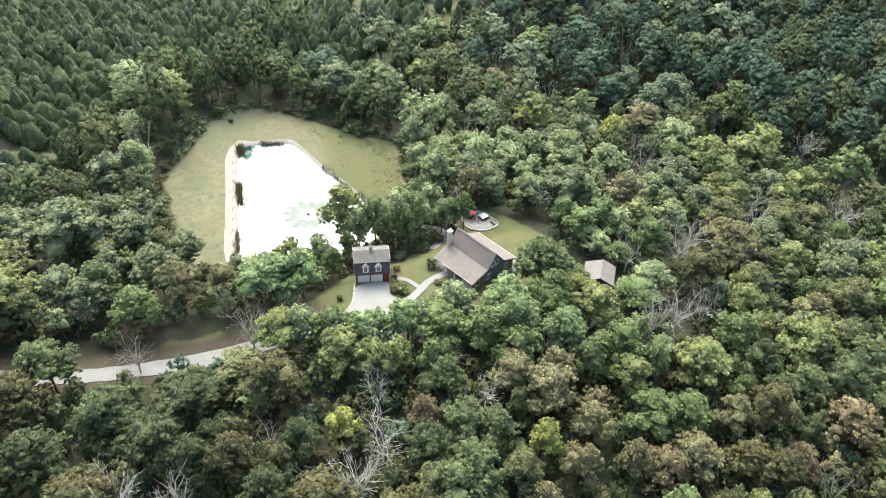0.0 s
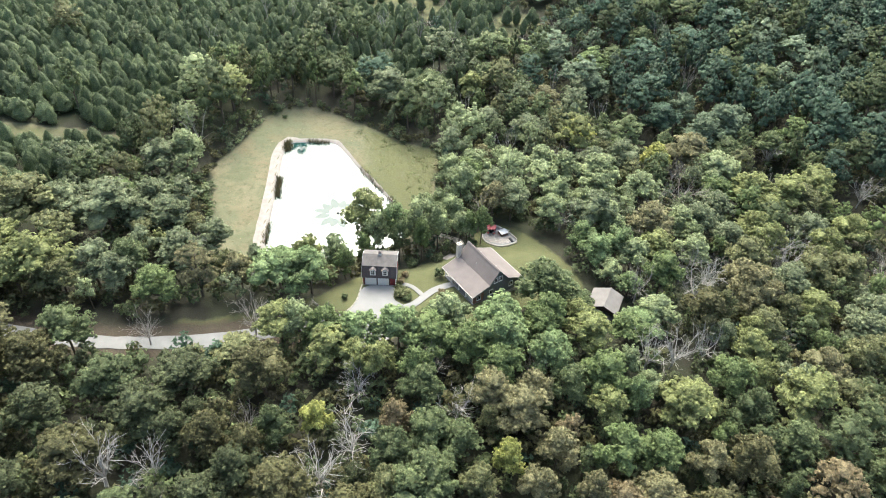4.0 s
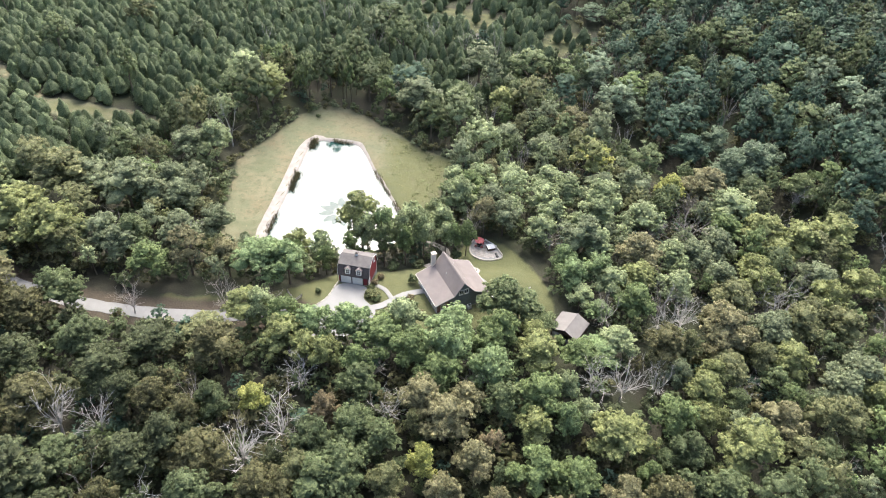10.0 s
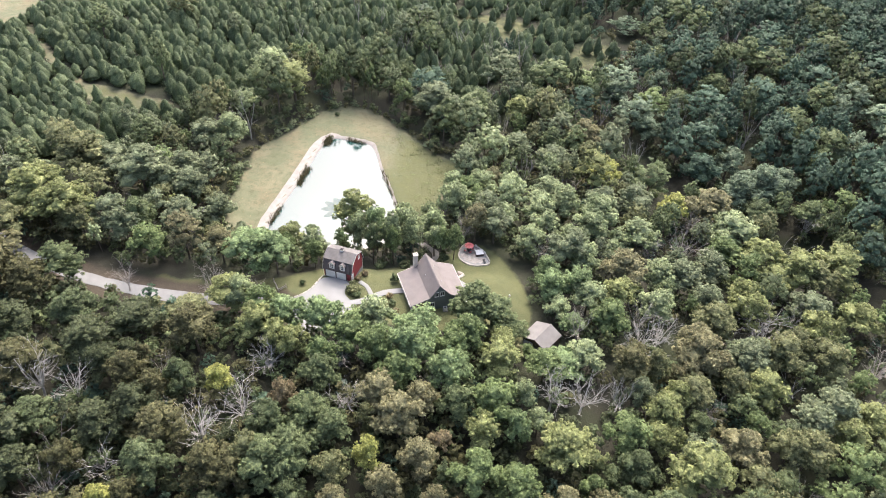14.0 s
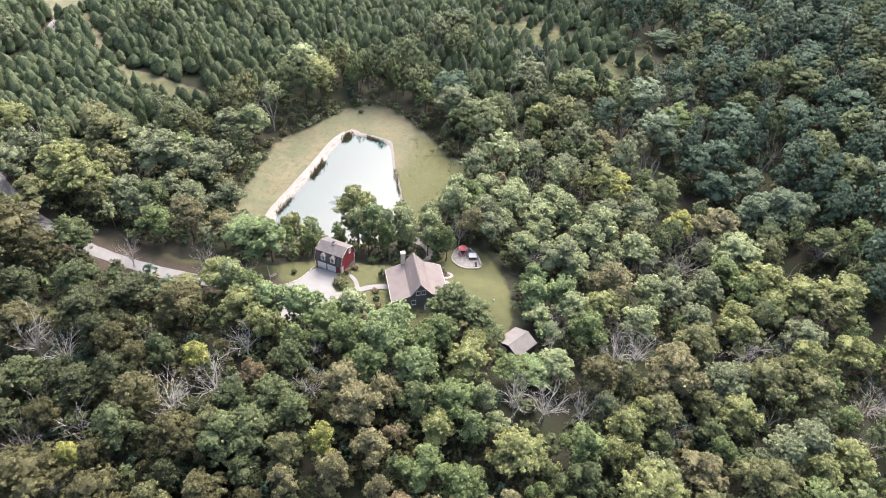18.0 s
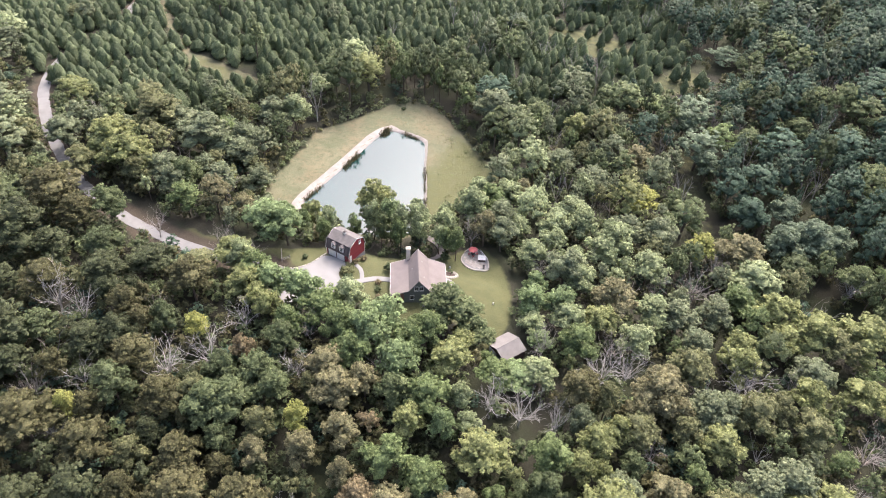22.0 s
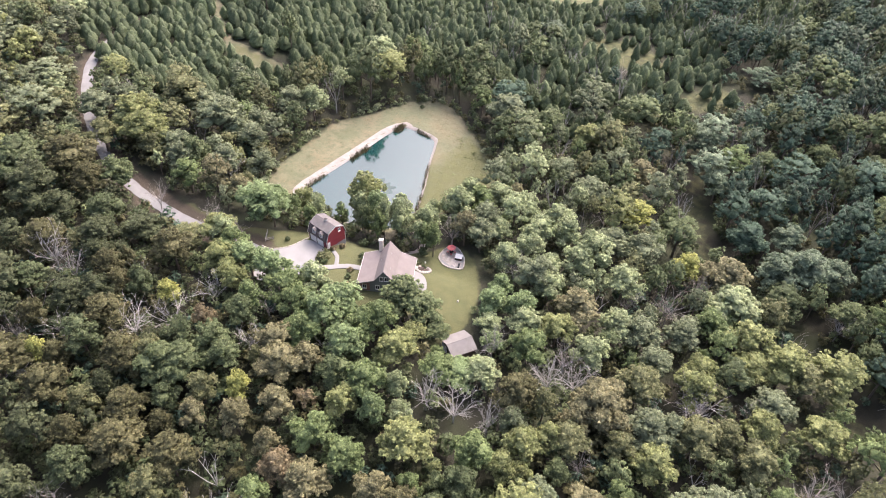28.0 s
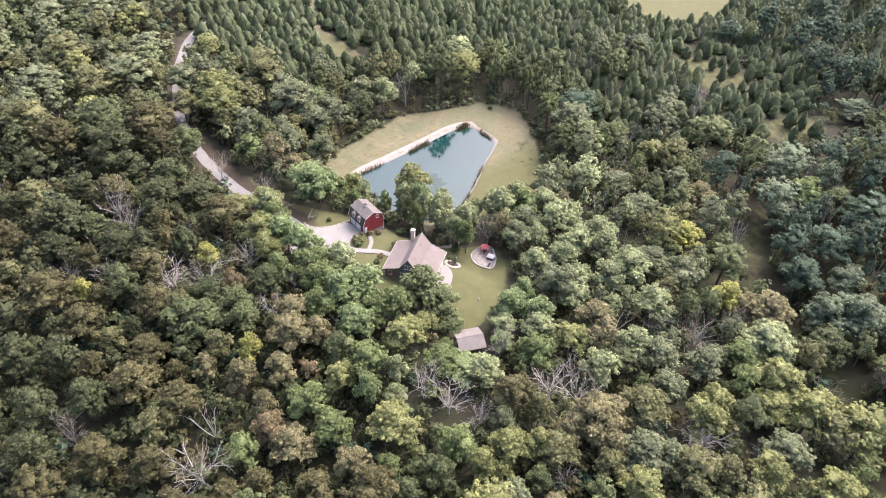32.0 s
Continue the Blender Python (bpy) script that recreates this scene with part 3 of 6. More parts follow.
def make_house():
    h = thing("house", pose(10.6, 118.5, 0, 0, 0, 43.1), "grey-green house under a broad flared brown shingle roof", "house")
    profile = [(-6.75, 2.4), (-2.2, 3.85), (0.3, 7.15), (3.0, 3.85), (7.35, 2.0)]
    part("roof", shell(profile, 0.22, (-6.0, 6.05), "y"), SHINGLE, h, "weathered mauve-brown shingle roof")
    part("ridge_cap", prism([(0.02, 7.02), (0.3, 7.24), (0.58, 7.02), (0.3, 7.12)], (-6.05, 6.1), "y"), SHINGLE, h)
    for y in (-6.06, 6.06):
        bm = shell([(u, z + 0.02) for u, z in profile], 0.3, (y, y + (0.05 if y > 0 else -0.05)), "y")
        part("bargeboard", bm, GUTTER if y > 0 else GREEN_SIDING, h)
    for u, z in ((-6.78, 2.42), (7.38, 2.02)):
        part("gutter", box(min(u, u + math.copysign(0.12, u)), max(u, u + math.copysign(0.12, u)), -6.0, 6.05, z - 0.26, z - 0.06), GUTTER, h)
    body = [(-3.4, -1.2), (6.7, -3.2), (6.7, 2.0), (2.95, 3.6), (0.3, 6.9), (-2.15, 3.6), (-3.4, 3.2)]
    for y0, y1 in ((-5.6, -5.35), (5.35, 5.6)):
        part("gable_wall", prism(body, (y0, y1), "y"), GREEN_SIDING, h)
    outline = [(-3.4, -0.6), (6.7, -0.6), (6.7, 2.0), (2.95, 3.6), (0.3, 6.9), (-2.15, 3.6), (-3.4, 3.2)]
    siding(h, outline, -5.66, -5.6, GREEN_SIDING)
    part("foundation", box(-3.42, 6.72, -5.64, 5.64, -3.3, -0.62), STONE, h)
    part("side_wall", box(-3.4, -3.15, -5.35, 5.35, -0.6, 3.2), BRICK, h, "salmon brick wall under the porch roof")
    part("side_wall", box(6.45, 6.7, -5.35, 5.35, -0.62, 2.0), GREEN_SIDING, h)
    part("porch_floor", box(-6.4, -3.42, -5.6, 5.6, -1.2, -0.12), CONCRETE, h)
    part("porch_end_wall", box(-6.2, -3.42, -5.6, -5.35, -0.12, 2.35), BRICK, h)
    for y in (-5.3, -2.7, 0.0, 2.7, 5.3):
        p = part("porch_post", box(-6.35, -6.17, y - 0.09, y + 0.09, -0.12, 2.36), WHITE, h)
        part("post_base", box(-6.42, -6.10, y - 0.16, y + 0.16, -0.12, 0.12), WHITE, p)
    for y0, y1 in ((-5.2, -2.8), (2.8, 5.2)):
        rail = part("porch_railing", box(-6.30, -6.22, y0, y1, 0.74, 0.82), WHITE, h)
        for k in range(12):
            y = y0 + 0.1 + k * (y1 - y0 - 0.2) / 11
            part("baluster", box(-6.28, -6.24, y - 0.02, y + 0.02, -0.1, 0.75), WHITE, rail)
    south = lambda x, z: pose(x, -5.68, z)
    for x in (-0.35, 1.0):
        window(h, 0.78, 1.15, south(x, 3.75))
    window(h, 0.85, 1.2, south(-1.4, 0.75))
    window(h, 0.85, 1.2, south(4.2, 0.75))
    window(h, 0.9, 1.2, pose(-4.8, -5.62, 0.7))
    west = lambda y, z: pose(-3.42, y, z, 0, 0, -90)
    for y in (-3.8, 3.6):
        window(h, 1.3, 1.25, west(y, 0.75))
    door = part("front_door", box(-3.48, -3.40, -0.5, 0.5, -0.1, 2.0), DARK_WOOD, h)
    part("door_handle", box(-3.56, -3.48, 0.34, 0.40, 0.9, 1.1), METAL, door)
    part("door_frame", box(-3.46, -3.41, -0.62, 0.62, -0.12, 2.12), WHITE, h)
    east = lambda y, z: pose(6.72, y, z, 0, 0, 90)
    for y in (-3.6, -0.6, 2.6):
        window(h, 1.5, 1.2, east(y, -0.2))
    part("back_door", box(6.7, 6.76, 3.9, 5.0, -2.4, -0.4), WHITE, h)
    c = part("chimney", box(-2.75, -1.7, 5.62, 6.5, -1.5, 7.4, 0.04), CHIMNEY_STONE, h, "pale stone chimney stack")
    part("chimney_crown", box(-2.85, -1.6, 5.54, 6.6, 7.4, 7.56), CHIMNEY_STONE, c)
    for dx in (-0.3, 0.3):
        bm = bmesh.new()
        bmesh.ops.create_cone(bm, cap_ends=True, segments=10, radius1=0.17, radius2=0.15, depth=0.4, matrix=Matrix.Translation((-2.22 + dx, 6.06, 7.75)))
        part("flue", bm, CHIMNEY_STONE, c)
    for x, y in ((1.6, -3.0), (1.2, 2.2), (-1.3, 0.6)):
        z = 7.15 - (x - 0.3) * 1.222 if x > 0.3 else 7.15 + (x - 0.3) * 1.32
        bm = bmesh.new()
        bmesh.ops.create_cone(bm, cap_ends=True, segments=8, radius1=0.06, radius2=0.06, depth=0.7, matrix=Matrix.Translation((x, y, z + 0.1)))
        part("vent_pipe", bm, METAL, h)
    # the white stair and landing at the back corner
    deck = part("back_landing", box(6.74, 8.7, -5.6, -3.2, -0.75, -0.6), GUTTER, h)
    for x, y in ((8.6, -5.5), (8.6, -3.3), (6.9, -5.5)):
        part("landing_post", box(x - 0.07, x + 0.07, y - 0.07, y + 0.07, -3.1, 0.4), WHITE, deck)
    part("landing_rail", box(8.56, 8.64, -5.5, -3.3, 0.28, 0.38), WHITE, deck)
    part("landing_rail", box(6.8, 8.6, -5.54, -5.46, 0.28, 0.38), WHITE, deck)
    for k in range(9):
        part("baluster", box(8.58, 8.62, -5.4 + k * 0.25, -5.36 + k * 0.25, -0.6, 0.3), WHITE, deck)
    for k in range(9):
        part("step", box(7.0, 8.4, -3.15 + k * 0.27, -2.86 + k * 0.27, -0.92 - k * 0.18, -0.86 - k * 0.18), GUTTER, deck)
    part("stringer", prism([(-3.2, -0.75), (-0.7, -2.6), (-0.7, -2.8), (-3.2, -0.95)], (7.0, 7.06), "x"), WHITE, deck)
    part("stringer", prism([(-3.2, -0.75), (-0.7, -2.6), (-0.7, -2.8), (-3.2, -0.95)], (8.34, 8.40), "x"), WHITE, deck)
    return h


def make_garage():
    g = thing("garage", pose(-15.6, 111.65, 0, 0, 0, 7.5), "red gambrel-roofed barn garage with two white overhead doors", "garage")
    W, D = 7.3, 6.8
    prof = [(0.0, -1.6), (0.0, 2.6), (0.85, 5.05), (3.4, 6.15), (5.95, 5.05), (D, 2.6), (D, -1.6)]
    for x0, x1 in ((0.0, 0.22), (W - 0.22, W)):
        part("gable_wall", prism(prof, (x0, x1), "x"), RED_SIDING, g)
    boards = [(0.02, 0.0), (0.02, 2.6), (0.87, 5.0), (3.4, 6.1), (5.93, 5.0), (D - 0.02, 2.6), (D - 0.02, 0.0)]
    siding(g, boards, W, W + 0.05, RED_SIDING, 0.42, axis="x")
    part("back_wall", box(0.22, W - 0.22, D - 0.2, D, -1.6, 2.6), RED_SIDING, g)
    part("foundation", box(-0.03, W + 0.06, -0.03, D + 0.03, -1.7, -0.02), CONCRETE, g)
    # front wall pieces round the doors
    for x0, x1, z0 in ((0.22, 0.45, 0), (3.02, 3.3, 0), (5.85, 6.05, 0), (6.9, W - 0.22, 0), (0.45, 3.02, 2.2), (3.3, 5.85, 2.2), (6.05, 6.9, 2.1)):
        part("front_wall", box(x0, x1, 0.0, 0.2, z0, 2.6), DARK_WOOD, g)
    for x0, x1 in ((0.45, 3.02), (3.3, 5.85)):
        d = part("garage_door", box(x0, x1, 0.02, 0.10, 0.0, 2.2), WHITE, g)
        for k in range(4):
            for j in range(4):
                w = (x1 - x0) / 4
                part("door_panel", box(x0 + j * w + 0.08, x0 + (j + 1) * w - 0.08, -0.01, 0.02, k * 0.55 + 0.07, k * 0.55 + 0.48), WHITE, d)
    sd = part("side_door", box(6.05, 6.9, 0.07, 0.12, 0.0, 2.1), RED_SIDING, g, "dark red entrance door")
    part("door_handle", box(6.12, 6.17, 0.0, 0.07, 0.95, 1.1), METAL, sd)
    low_front, low_back = [(-0.14, 2.42), (0.8, 5.12)], [(6.0, 5.12), (D + 0.28, 2.42)]
    part("lower_roof", shell(low_front, 0.2, (-0.25, W + 0.25), "x"), SHINGLE_DARK, g, "dark steep front roof slope")
    part("lower_roof", shell(low_back, 0.2, (-0.25, W + 0.25), "x"), SHINGLE_DARK, g)
    part("upper_roof", shell([(0.62, 5.14), (3.4, 6.38), (6.18, 5.14)], 0.16, (-0.28, W + 0.28), "x"), GARAGE_SHINGLE, g, "weathered grey-brown shingle roof")
    for x in (-0.30, W + 0.26):
        bm = shell([(-0.3, 2.45), (0.66, 5.14), (3.4, 6.40), (6.14, 5.14), (D + 0.3, 2.45)], 0.26, (x, x + 0.05), "x")
        part("white_trim", bm, WHITE, g)
    part("corner_board", box(W, W + 0.07, -0.02, 0.14, 0, 2.6), WHITE, g)
    part("corner_board", box(W, W + 0.07, D - 0.12, D + 0.02, -0.9, 2.6), WHITE, g)
    for x in (2.25, 5.0):
        dm = part("dormer", prism([(x - 0.62, 3.0), (x - 0.62, 4.45), (x, 5.0), (x + 0.62, 4.45), (x + 0.62, 3.0)], (-0.12, 1.4), "y"), WHITE, g)
        for sgn in (-1, 1):
            e = [(x, 5.12), (x + sgn * 0.82, 4.38), (x + sgn * 0.82, 4.28), (x, 5.0)]
            part("dormer_roof", prism(e, (-0.28, 1.7), "y"), SHINGLE, dm)
        part("dormer_pane", box(x - 0.34, x + 0.34, -0.15, -0.125, 3.25, 4.3), GLASS, dm)
        part("glazing_bar", box(x - 0.34, x + 0.34, -0.17, -0.15, 3.74, 3.81), WHITE, dm)
        part("glazing_bar", box(x - 0.03, x + 0.03, -0.17, -0.15, 3.25, 4.3), WHITE, dm)
    for x in (0.75, 3.62, 6.55):
        part("shutter_panel", prism([(-0.33, 2.75), (0.47, 4.75), (0.37, 4.8), (-0.43, 2.8)], (x - 0.28, x + 0.28), "x"), SHINGLE_DARK, g)
    cu = part("cupola", box(3.3, 3.95, 3.08, 3.72, 6.1, 6.85), WHITE, g, "small white louvred cupola")
    bm = bmesh.new()
    bmesh.ops.create_cone(bm, cap_ends=True, segments=4, radius1=0.62, radius2=0.02, depth=0.42, matrix=Matrix.Translation((3.62, 3.4, 7.06)) @ Matrix.Rotation(math.pi / 4, 4, "Z"))
    part("cupola_roof", bm, SHINGLE_DARK, cu)
    window(g, 0.6, 0.8, pose(W + 0.08, 4.7, 4.0, 0, 0, 90))
    d2 = part("white_door", box(W + 0.05, W + 0.10, 0.35, 1.2, 0.0, 2.05), WHITE, g)
    part("door_handle", box(W + 0.10, W + 0.16, 1.05, 1.12, 0.95, 1.08), METAL, d2)
    part("downpipe", box(-0.12, -0.04, -0.12, -0.04, 0.0, 2.4), WHITE, g)
    return g


def make_shed():
    s = thing("shed", pose(39.9, 118.6, -3.9, 0, 0, -15.7), "small grey-roofed garden shed with an open dark front", "shed")
    part("roof", shell([(-3.9, 2.45), (0.0, 4.1), (3.2, 2.65)], 0.14, (-3.9, 2.9), "y"), GREY_SHINGLE, s)
    part("ridge_cap", prism([(-0.22, 4.04), (0, 4.18), (0.22, 4.04), (0, 4.1)], (-3.95, 2.95), "y"), GREY_SHINGLE, s)
    part("back_wall", prism([(-3.2, -1.2), (3.1, -1.2), (3.1, 2.5), (0, 3.9), (-3.2, 2.55)], (2.4, 2.55), "y"), DARK_WOOD, s)
    for x0, x1 in ((-3.2, -3.06), (2.96, 3.1)):
        part("side_wall", box(x0, x1, -3.5, 2.4, -1.2, 2.5), DARK_WOOD, s)
    part("floor", box(-3.2, 3.1, -3.5, 2.4, -1.2, 0.05), CONCRETE, s)
    part("gable_panel", prism([(-3.2, 2.3), (3.1, 2.3), (3.1, 2.5), (0, 3.9), (-3.2, 2.55)], (-3.55, -3.42), "y"), DARK_WOOD, s)
    for x in (-3.1, -0.3, 3.0):
        part("post", box(x - 0.08, x + 0.08, -3.55, -3.4, 0.0, 2.5), DARK_WOOD, s)
    part("white_panel", box(-2.95, -0.5, -3.62, -3.56, 0.1, 2.1), WHITE, s, "white-painted door leaf")
    return s


make_house()
make_garage()
make_shed()

# ---- garden ----
def house_place(u, v, z=0.0):
    p = pose(10.6, 118.5, 0, 0, 0, 43.1) @ Vector((u, v, 0))
    return p.x, p.y


ARC = [house_place(6.9 + 3.9 * math.cos(radians(a)), -0.3 + 6.0 * math.sin(radians(a))) for a in range(-88, 89, 8)]
ARC += [house_place(6.72, 5.6), house_place(6.72, -6.2)]
tagged(part("patio", drape(ARC, 0.14), CONCRETE), "rounded pale concrete patio behind the house", "patio", kind="structure")
BED = rounded([house_place(7.6, 5.9), house_place(9.4, 5.6), house_place(11.2, 7.0), house_place(10.6, 8.6), house_place(8.4, 8.6), house_place(6.9, 7.6)], 2)
bed = tagged(part("planting_bed", drape(BED, 0.10), DARK_WOOD), "stone-edged planting bed at the house corner", "bed", kind="structure")
rng = np.random.default_rng(44)


def rock_mesh(seed):
    r = np.random.default_rng(seed)
    bm = bmesh.new()
    bmesh.ops.create_icosphere(bm, subdivisions=1, radius=0.5)
    for v in bm.verts:
        v.co *= r.uniform(0.78, 1.12)
        v.co.z *= 0.7
    me = bpy.data.meshes.new("stone")
    bm.to_mesh(me)
    bm.free()
    me.materials.append(STONE)
    return me


ROCKS = [rock_mesh(k) for k in range(5)]
for i in range(0, len(BED)):
    x, y = BED[i]
    ob = new("stone", ROCKS[i % 5])
    ob.parent = bed
    ob.matrix_basis = Matrix.LocRotScale((x, y, at_ground(x, y) + 0.15), Euler((0, 0, rng.uniform(0, 6))), (1.1, 0.9, 0.9))
steps = thing("garden_steps", pose(*house_place(8.4, 6.6), at_ground(*house_place(8.4, 6.6)) + 0.1, 0, 0, 43), "low weathered timber garden steps", "steps")
for k in range(4):
    part("tread", box(-0.9 + k * 0.05, 0.9, -0.9 + k * 0.42, -0.5 + k * 0.42, 0.0, 0.16 + 0.14 * k), DARK_WOOD, steps)


def make_terrace():
    """The fan-shaped stone terrace at the wood's edge."""
    z = at_ground(13.5, 140.2) + 0.18
    t = thing("terrace", pose(0, 0, z), "fan-shaped pale stone terrace by the trees", "terrace", kind="structure")
    fan = rounded([(9.3, 138.1), (11.6, 136.8), (14.2, 136.7), (16.5, 138.0), (18.1, 139.6), (16.4, 141.6), (14.3, 143.5), (9.0, 144.6), (8.4, 141.4)], 1)
    part("base_slab", slab(fan, -0.9, 0.0), CONCRETE, t)
    rng = np.random.default_rng(7)
    for i in range(14):
        for j in range(13):
            x, y = 8.0 + 0.75 * i + 0.37 * (j % 2), 136.0 + 0.68 * j
            if signed(fan, np.array([x]), np.array([y]))[0] < -0.75:
                w, d = rng.uniform(0.33, 0.36), rng.uniform(0.30, 0.325)
                ob = part("paver", box(x - w, x + w, y - d, y + d, 0.0, 0.035 + rng.uniform(0, 0.012)), PAVING, t)
    n = len(fan)
    for i in range(n):
        (ax, ay), (bx, by) = fan[i], fan[(i + 1) % n]
        L = math.hypot(bx - ax, by - ay)
        ob = part("edging", box(-L / 2 + 0.01, L / 2 - 0.01, -0.16, 0.16, -0.6, 0.12 if by < 141 and ay < 141 else 0.34), STONE, t, at=pose((ax + bx) / 2, (ay + by) / 2, 0, 0, 0, math.degrees(math.atan2(by - ay, bx - ax))))
    part("fire_trough", box(-0.8, 0.8, -0.28, 0.28, 0.0, 0.3, 0.03), BLACK, t, "narrow black trough", at=pose(16.3, 139.6, 0, 0, 0, -55))
    return z


TERRACE = make_terrace()
tub = thing("hot_tub", pose(14.0, 141.7, TERRACE + 0.05, 0, 0, 35), "square hot tub under a white cover on the terrace", "hot tub")
part("shell", box(-1.0, 1.0, -0.95, 0.95, 0.0, 0.75, 0.06), DARK_WOOD, tub)
part("cover", box(-1.05, -0.005, -1.0, 1.0, 0.752, 0.86, 0.03), WHITE, tub)
part("cover", box(0.005, 1.05, -1.0, 1.0, 0.752, 0.86, 0.03), WHITE, tub)
fence = thing("white_fence", pose(0, 0, TERRACE), "short white picket rail along the terrace edge", "fence")
for k in range(12):
    s = k / 11
    part("picket", box(-0.05, 0.05, -0.03, 0.03, 0.0, 1.0), WHITE, fence, at=pose(11.8 + 3.6 * s, 144.0 - 1.6 * s, 0, 0, 0, -24))
part("rail", box(-2.0, 2.0, -0.03, 0.03, 0.78, 0.86), WHITE, fence, at=pose(13.6, 143.15, 0, 0, 0, -24))


def make_umbrella(x, y, z):
    u = thing("patio_umbrella", pose(x, y, z), "open faded red patio umbrella over a table", "umbrella")
    bm = bmesh.new()
    bmesh.ops.create_cone(bm, cap_ends=True, segments=16, radius1=0.32, radius2=0.28, depth=0.1, matrix=Matrix.Translation((0, 0, 0.05)))
    part("base", bm, BLACK, u)
    bm = bmesh.new()
    bmesh.ops.create_cone(bm, cap_ends=True, segments=8, radius1=0.03, radius2=0.03, depth=2.6, matrix=Matrix.Translation((0, 0, 1.35)))
    part("pole", bm, METAL, u)
    bm = bmesh.new()
    bmesh.ops.create_cone(bm, cap_ends=False, segments=8, radius1=1.3, radius2=0.05, depth=0.62, matrix=Matrix.Translation((0, 0, 2.4)))
    rim = [v for v in bm.verts if v.co.z < 2.2]
    for i, v in enumerate(rim):
        v.co.z -= 0.05
    c = part("canopy", bm, RED_CLOTH, u)
    c.modifiers.new("cloth", "SOLIDIFY").thickness = 0.02
    for k in range(8):
        a = k * math.pi / 4
        part("rib", box(0.1, 1.26, -0.015, 0.015, -0.02, 0.0), METAL, c, at=Matrix.Translation((0, 0, 2.66)) @ Matrix.Rotation(a, 4, "Z") @ Matrix.Rotation(radians(24), 4, "Y"))


make_umbrella(10.9, 141.6, TERRACE + 0.04)
table = thing("patio_table", pose(10.9, 141.6, TERRACE + 0.04), "round dark patio table under the umbrella", "table")
bm = bmesh.new()
bmesh.ops.create_cone(bm, cap_ends=True, segments=20, radius1=0.62, radius2=0.62, depth=0.05, matrix=Matrix.Translation((0, 0, 0.72)))
part("tabletop", bm, BLACK, table)
for k in range(4):
    a = k * math.pi / 2 + 0.4
    part("leg", box(-0.03, 0.03, -0.03, 0.03, 0, 0.7), BLACK, table, at=pose(0.45 * math.cos(a), 0.45 * math.sin(a), 0))


def make_chair():
    c = thing("patio_chair", pose(0, 0, 0), "red-brown slatted patio chair at the table", "chair", "chairs round the patio table")
    part("seat", box(-0.25, 0.25, -0.25, 0.25, 0.42, 0.47, 0.01), RED_CLOTH, c)
    part("backrest", box(-0.25, 0.25, 0.22, 0.27, 0.5, 0.98, 0.01), RED_CLOTH, c)
    for x in (-0.22, 0.22):
        for y, top in ((-0.22, 0.42), (0.24, 0.98)):
            part("leg", box(x - 0.02, x + 0.02, y - 0.02, y + 0.02, 0, top), BLACK, c)
    return c


chair = make_chair()
for k in range(4):
    a = 45 + 90 * k
    m = pose(10.9 + 1.05 * math.cos(radians(a)), 141.6 + 1.05 * math.sin(radians(a)), TERRACE + 0.04, 0, 0, a - 90)
    if k == 0:
        chair.matrix_basis = m
    else:
        copy_thing(chair, m)

unit_x, unit_y = house_place(1.6, -6.5)
hp = thing("heat_pump", pose(unit_x, unit_y, at_ground(unit_x, unit_y) + 0.05, 0, 0, 43), "white outdoor heat pump against the gable wall", "heat pump")
part("casing", box(-0.45, 0.45, -0.4, 0.4, 0.08, 0.95, 0.03), WHITE, hp)
bm = bmesh.new()
bmesh.ops.create_cone(bm, cap_ends=True, segments=14, radius1=0.32, radius2=0.32, depth=0.03, matrix=Matrix.Translation((0, 0, 0.962)))
part("fan_grille", bm, BLACK, hp)
part("pad", box(-0.55, 0.55, -0.5, 0.5, -0.15, 0.08), CONCRETE, hp)


def rail_fence(points, label):
    f = thing("rail_fence", pose(0, 0, 0), label, "fence")
    for i, (x, y) in enumerate(points):
        z = at_ground(x, y)
        part("post", box(-0.09, 0.09, -0.09, 0.09, -0.3, 1.15, 0.02), BARE_BROWN, f, at=pose(x, y, z))
        if i:
            ax, ay = points[i - 1]
            L = math.hypot(x - ax, y - ay)
            for h in (0.45, 0.9):
                part("rail", box(-L / 2, L / 2, -0.05, 0.05, -0.06, 0.06), BARE_BROWN, f, at=pose((x + ax) / 2, (y + ay) / 2, (z + at_ground(ax, ay)) / 2 + h, 0, 0, math.degrees(math.atan2(y - ay, x - ax))))


rail_fence([(-25.3, 103.9), (-23.6, 102.6), (-22.1, 101.4), (-21.4, 103.5)], "grey weathered split-rail fence corner by the drive")
for x, y, w, label in ((27.6, 128.8, 0.22, "small white ball-shaped ornament on the lawn"), (10.0, 132.6, 0.2, "small white garden ornament near the house")):
    o = thing("garden_ornament", pose(x, y, at_ground(x, y)), label, "ornament")
    bm = bmesh.new()
    bmesh.ops.create_uvsphere(bm, u_segments=12, v_segments=8, radius=w, matrix=Matrix.Translation((0, 0, w + 0.35)))
    part("globe", bm, WHITE, o)
    part("pedestal", box(-0.15, 0.15, -0.15, 0.15, 0, 0.4, 0.03), STONE, o)
b = thing("garden_bench", pose(27.4, 120.2, at_ground(27.4, 120.2), 0, 0, -35), "white-painted plank bench on the lawn", "bench")
for k in range(3):
    part("slat", box(-0.85, 0.85, -0.25 + k * 0.17, -0.1 + k * 0.17, 0.42, 0.46), WHITE, b)
part("backrest", box(-0.85, 0.85, 0.26, 0.3, 0.5, 0.9), WHITE, b)
for x in (-0.75, 0.7):
    part("leg", box(x, x + 0.06, -0.22, 0.28, 0, 0.42), WHITE, b)

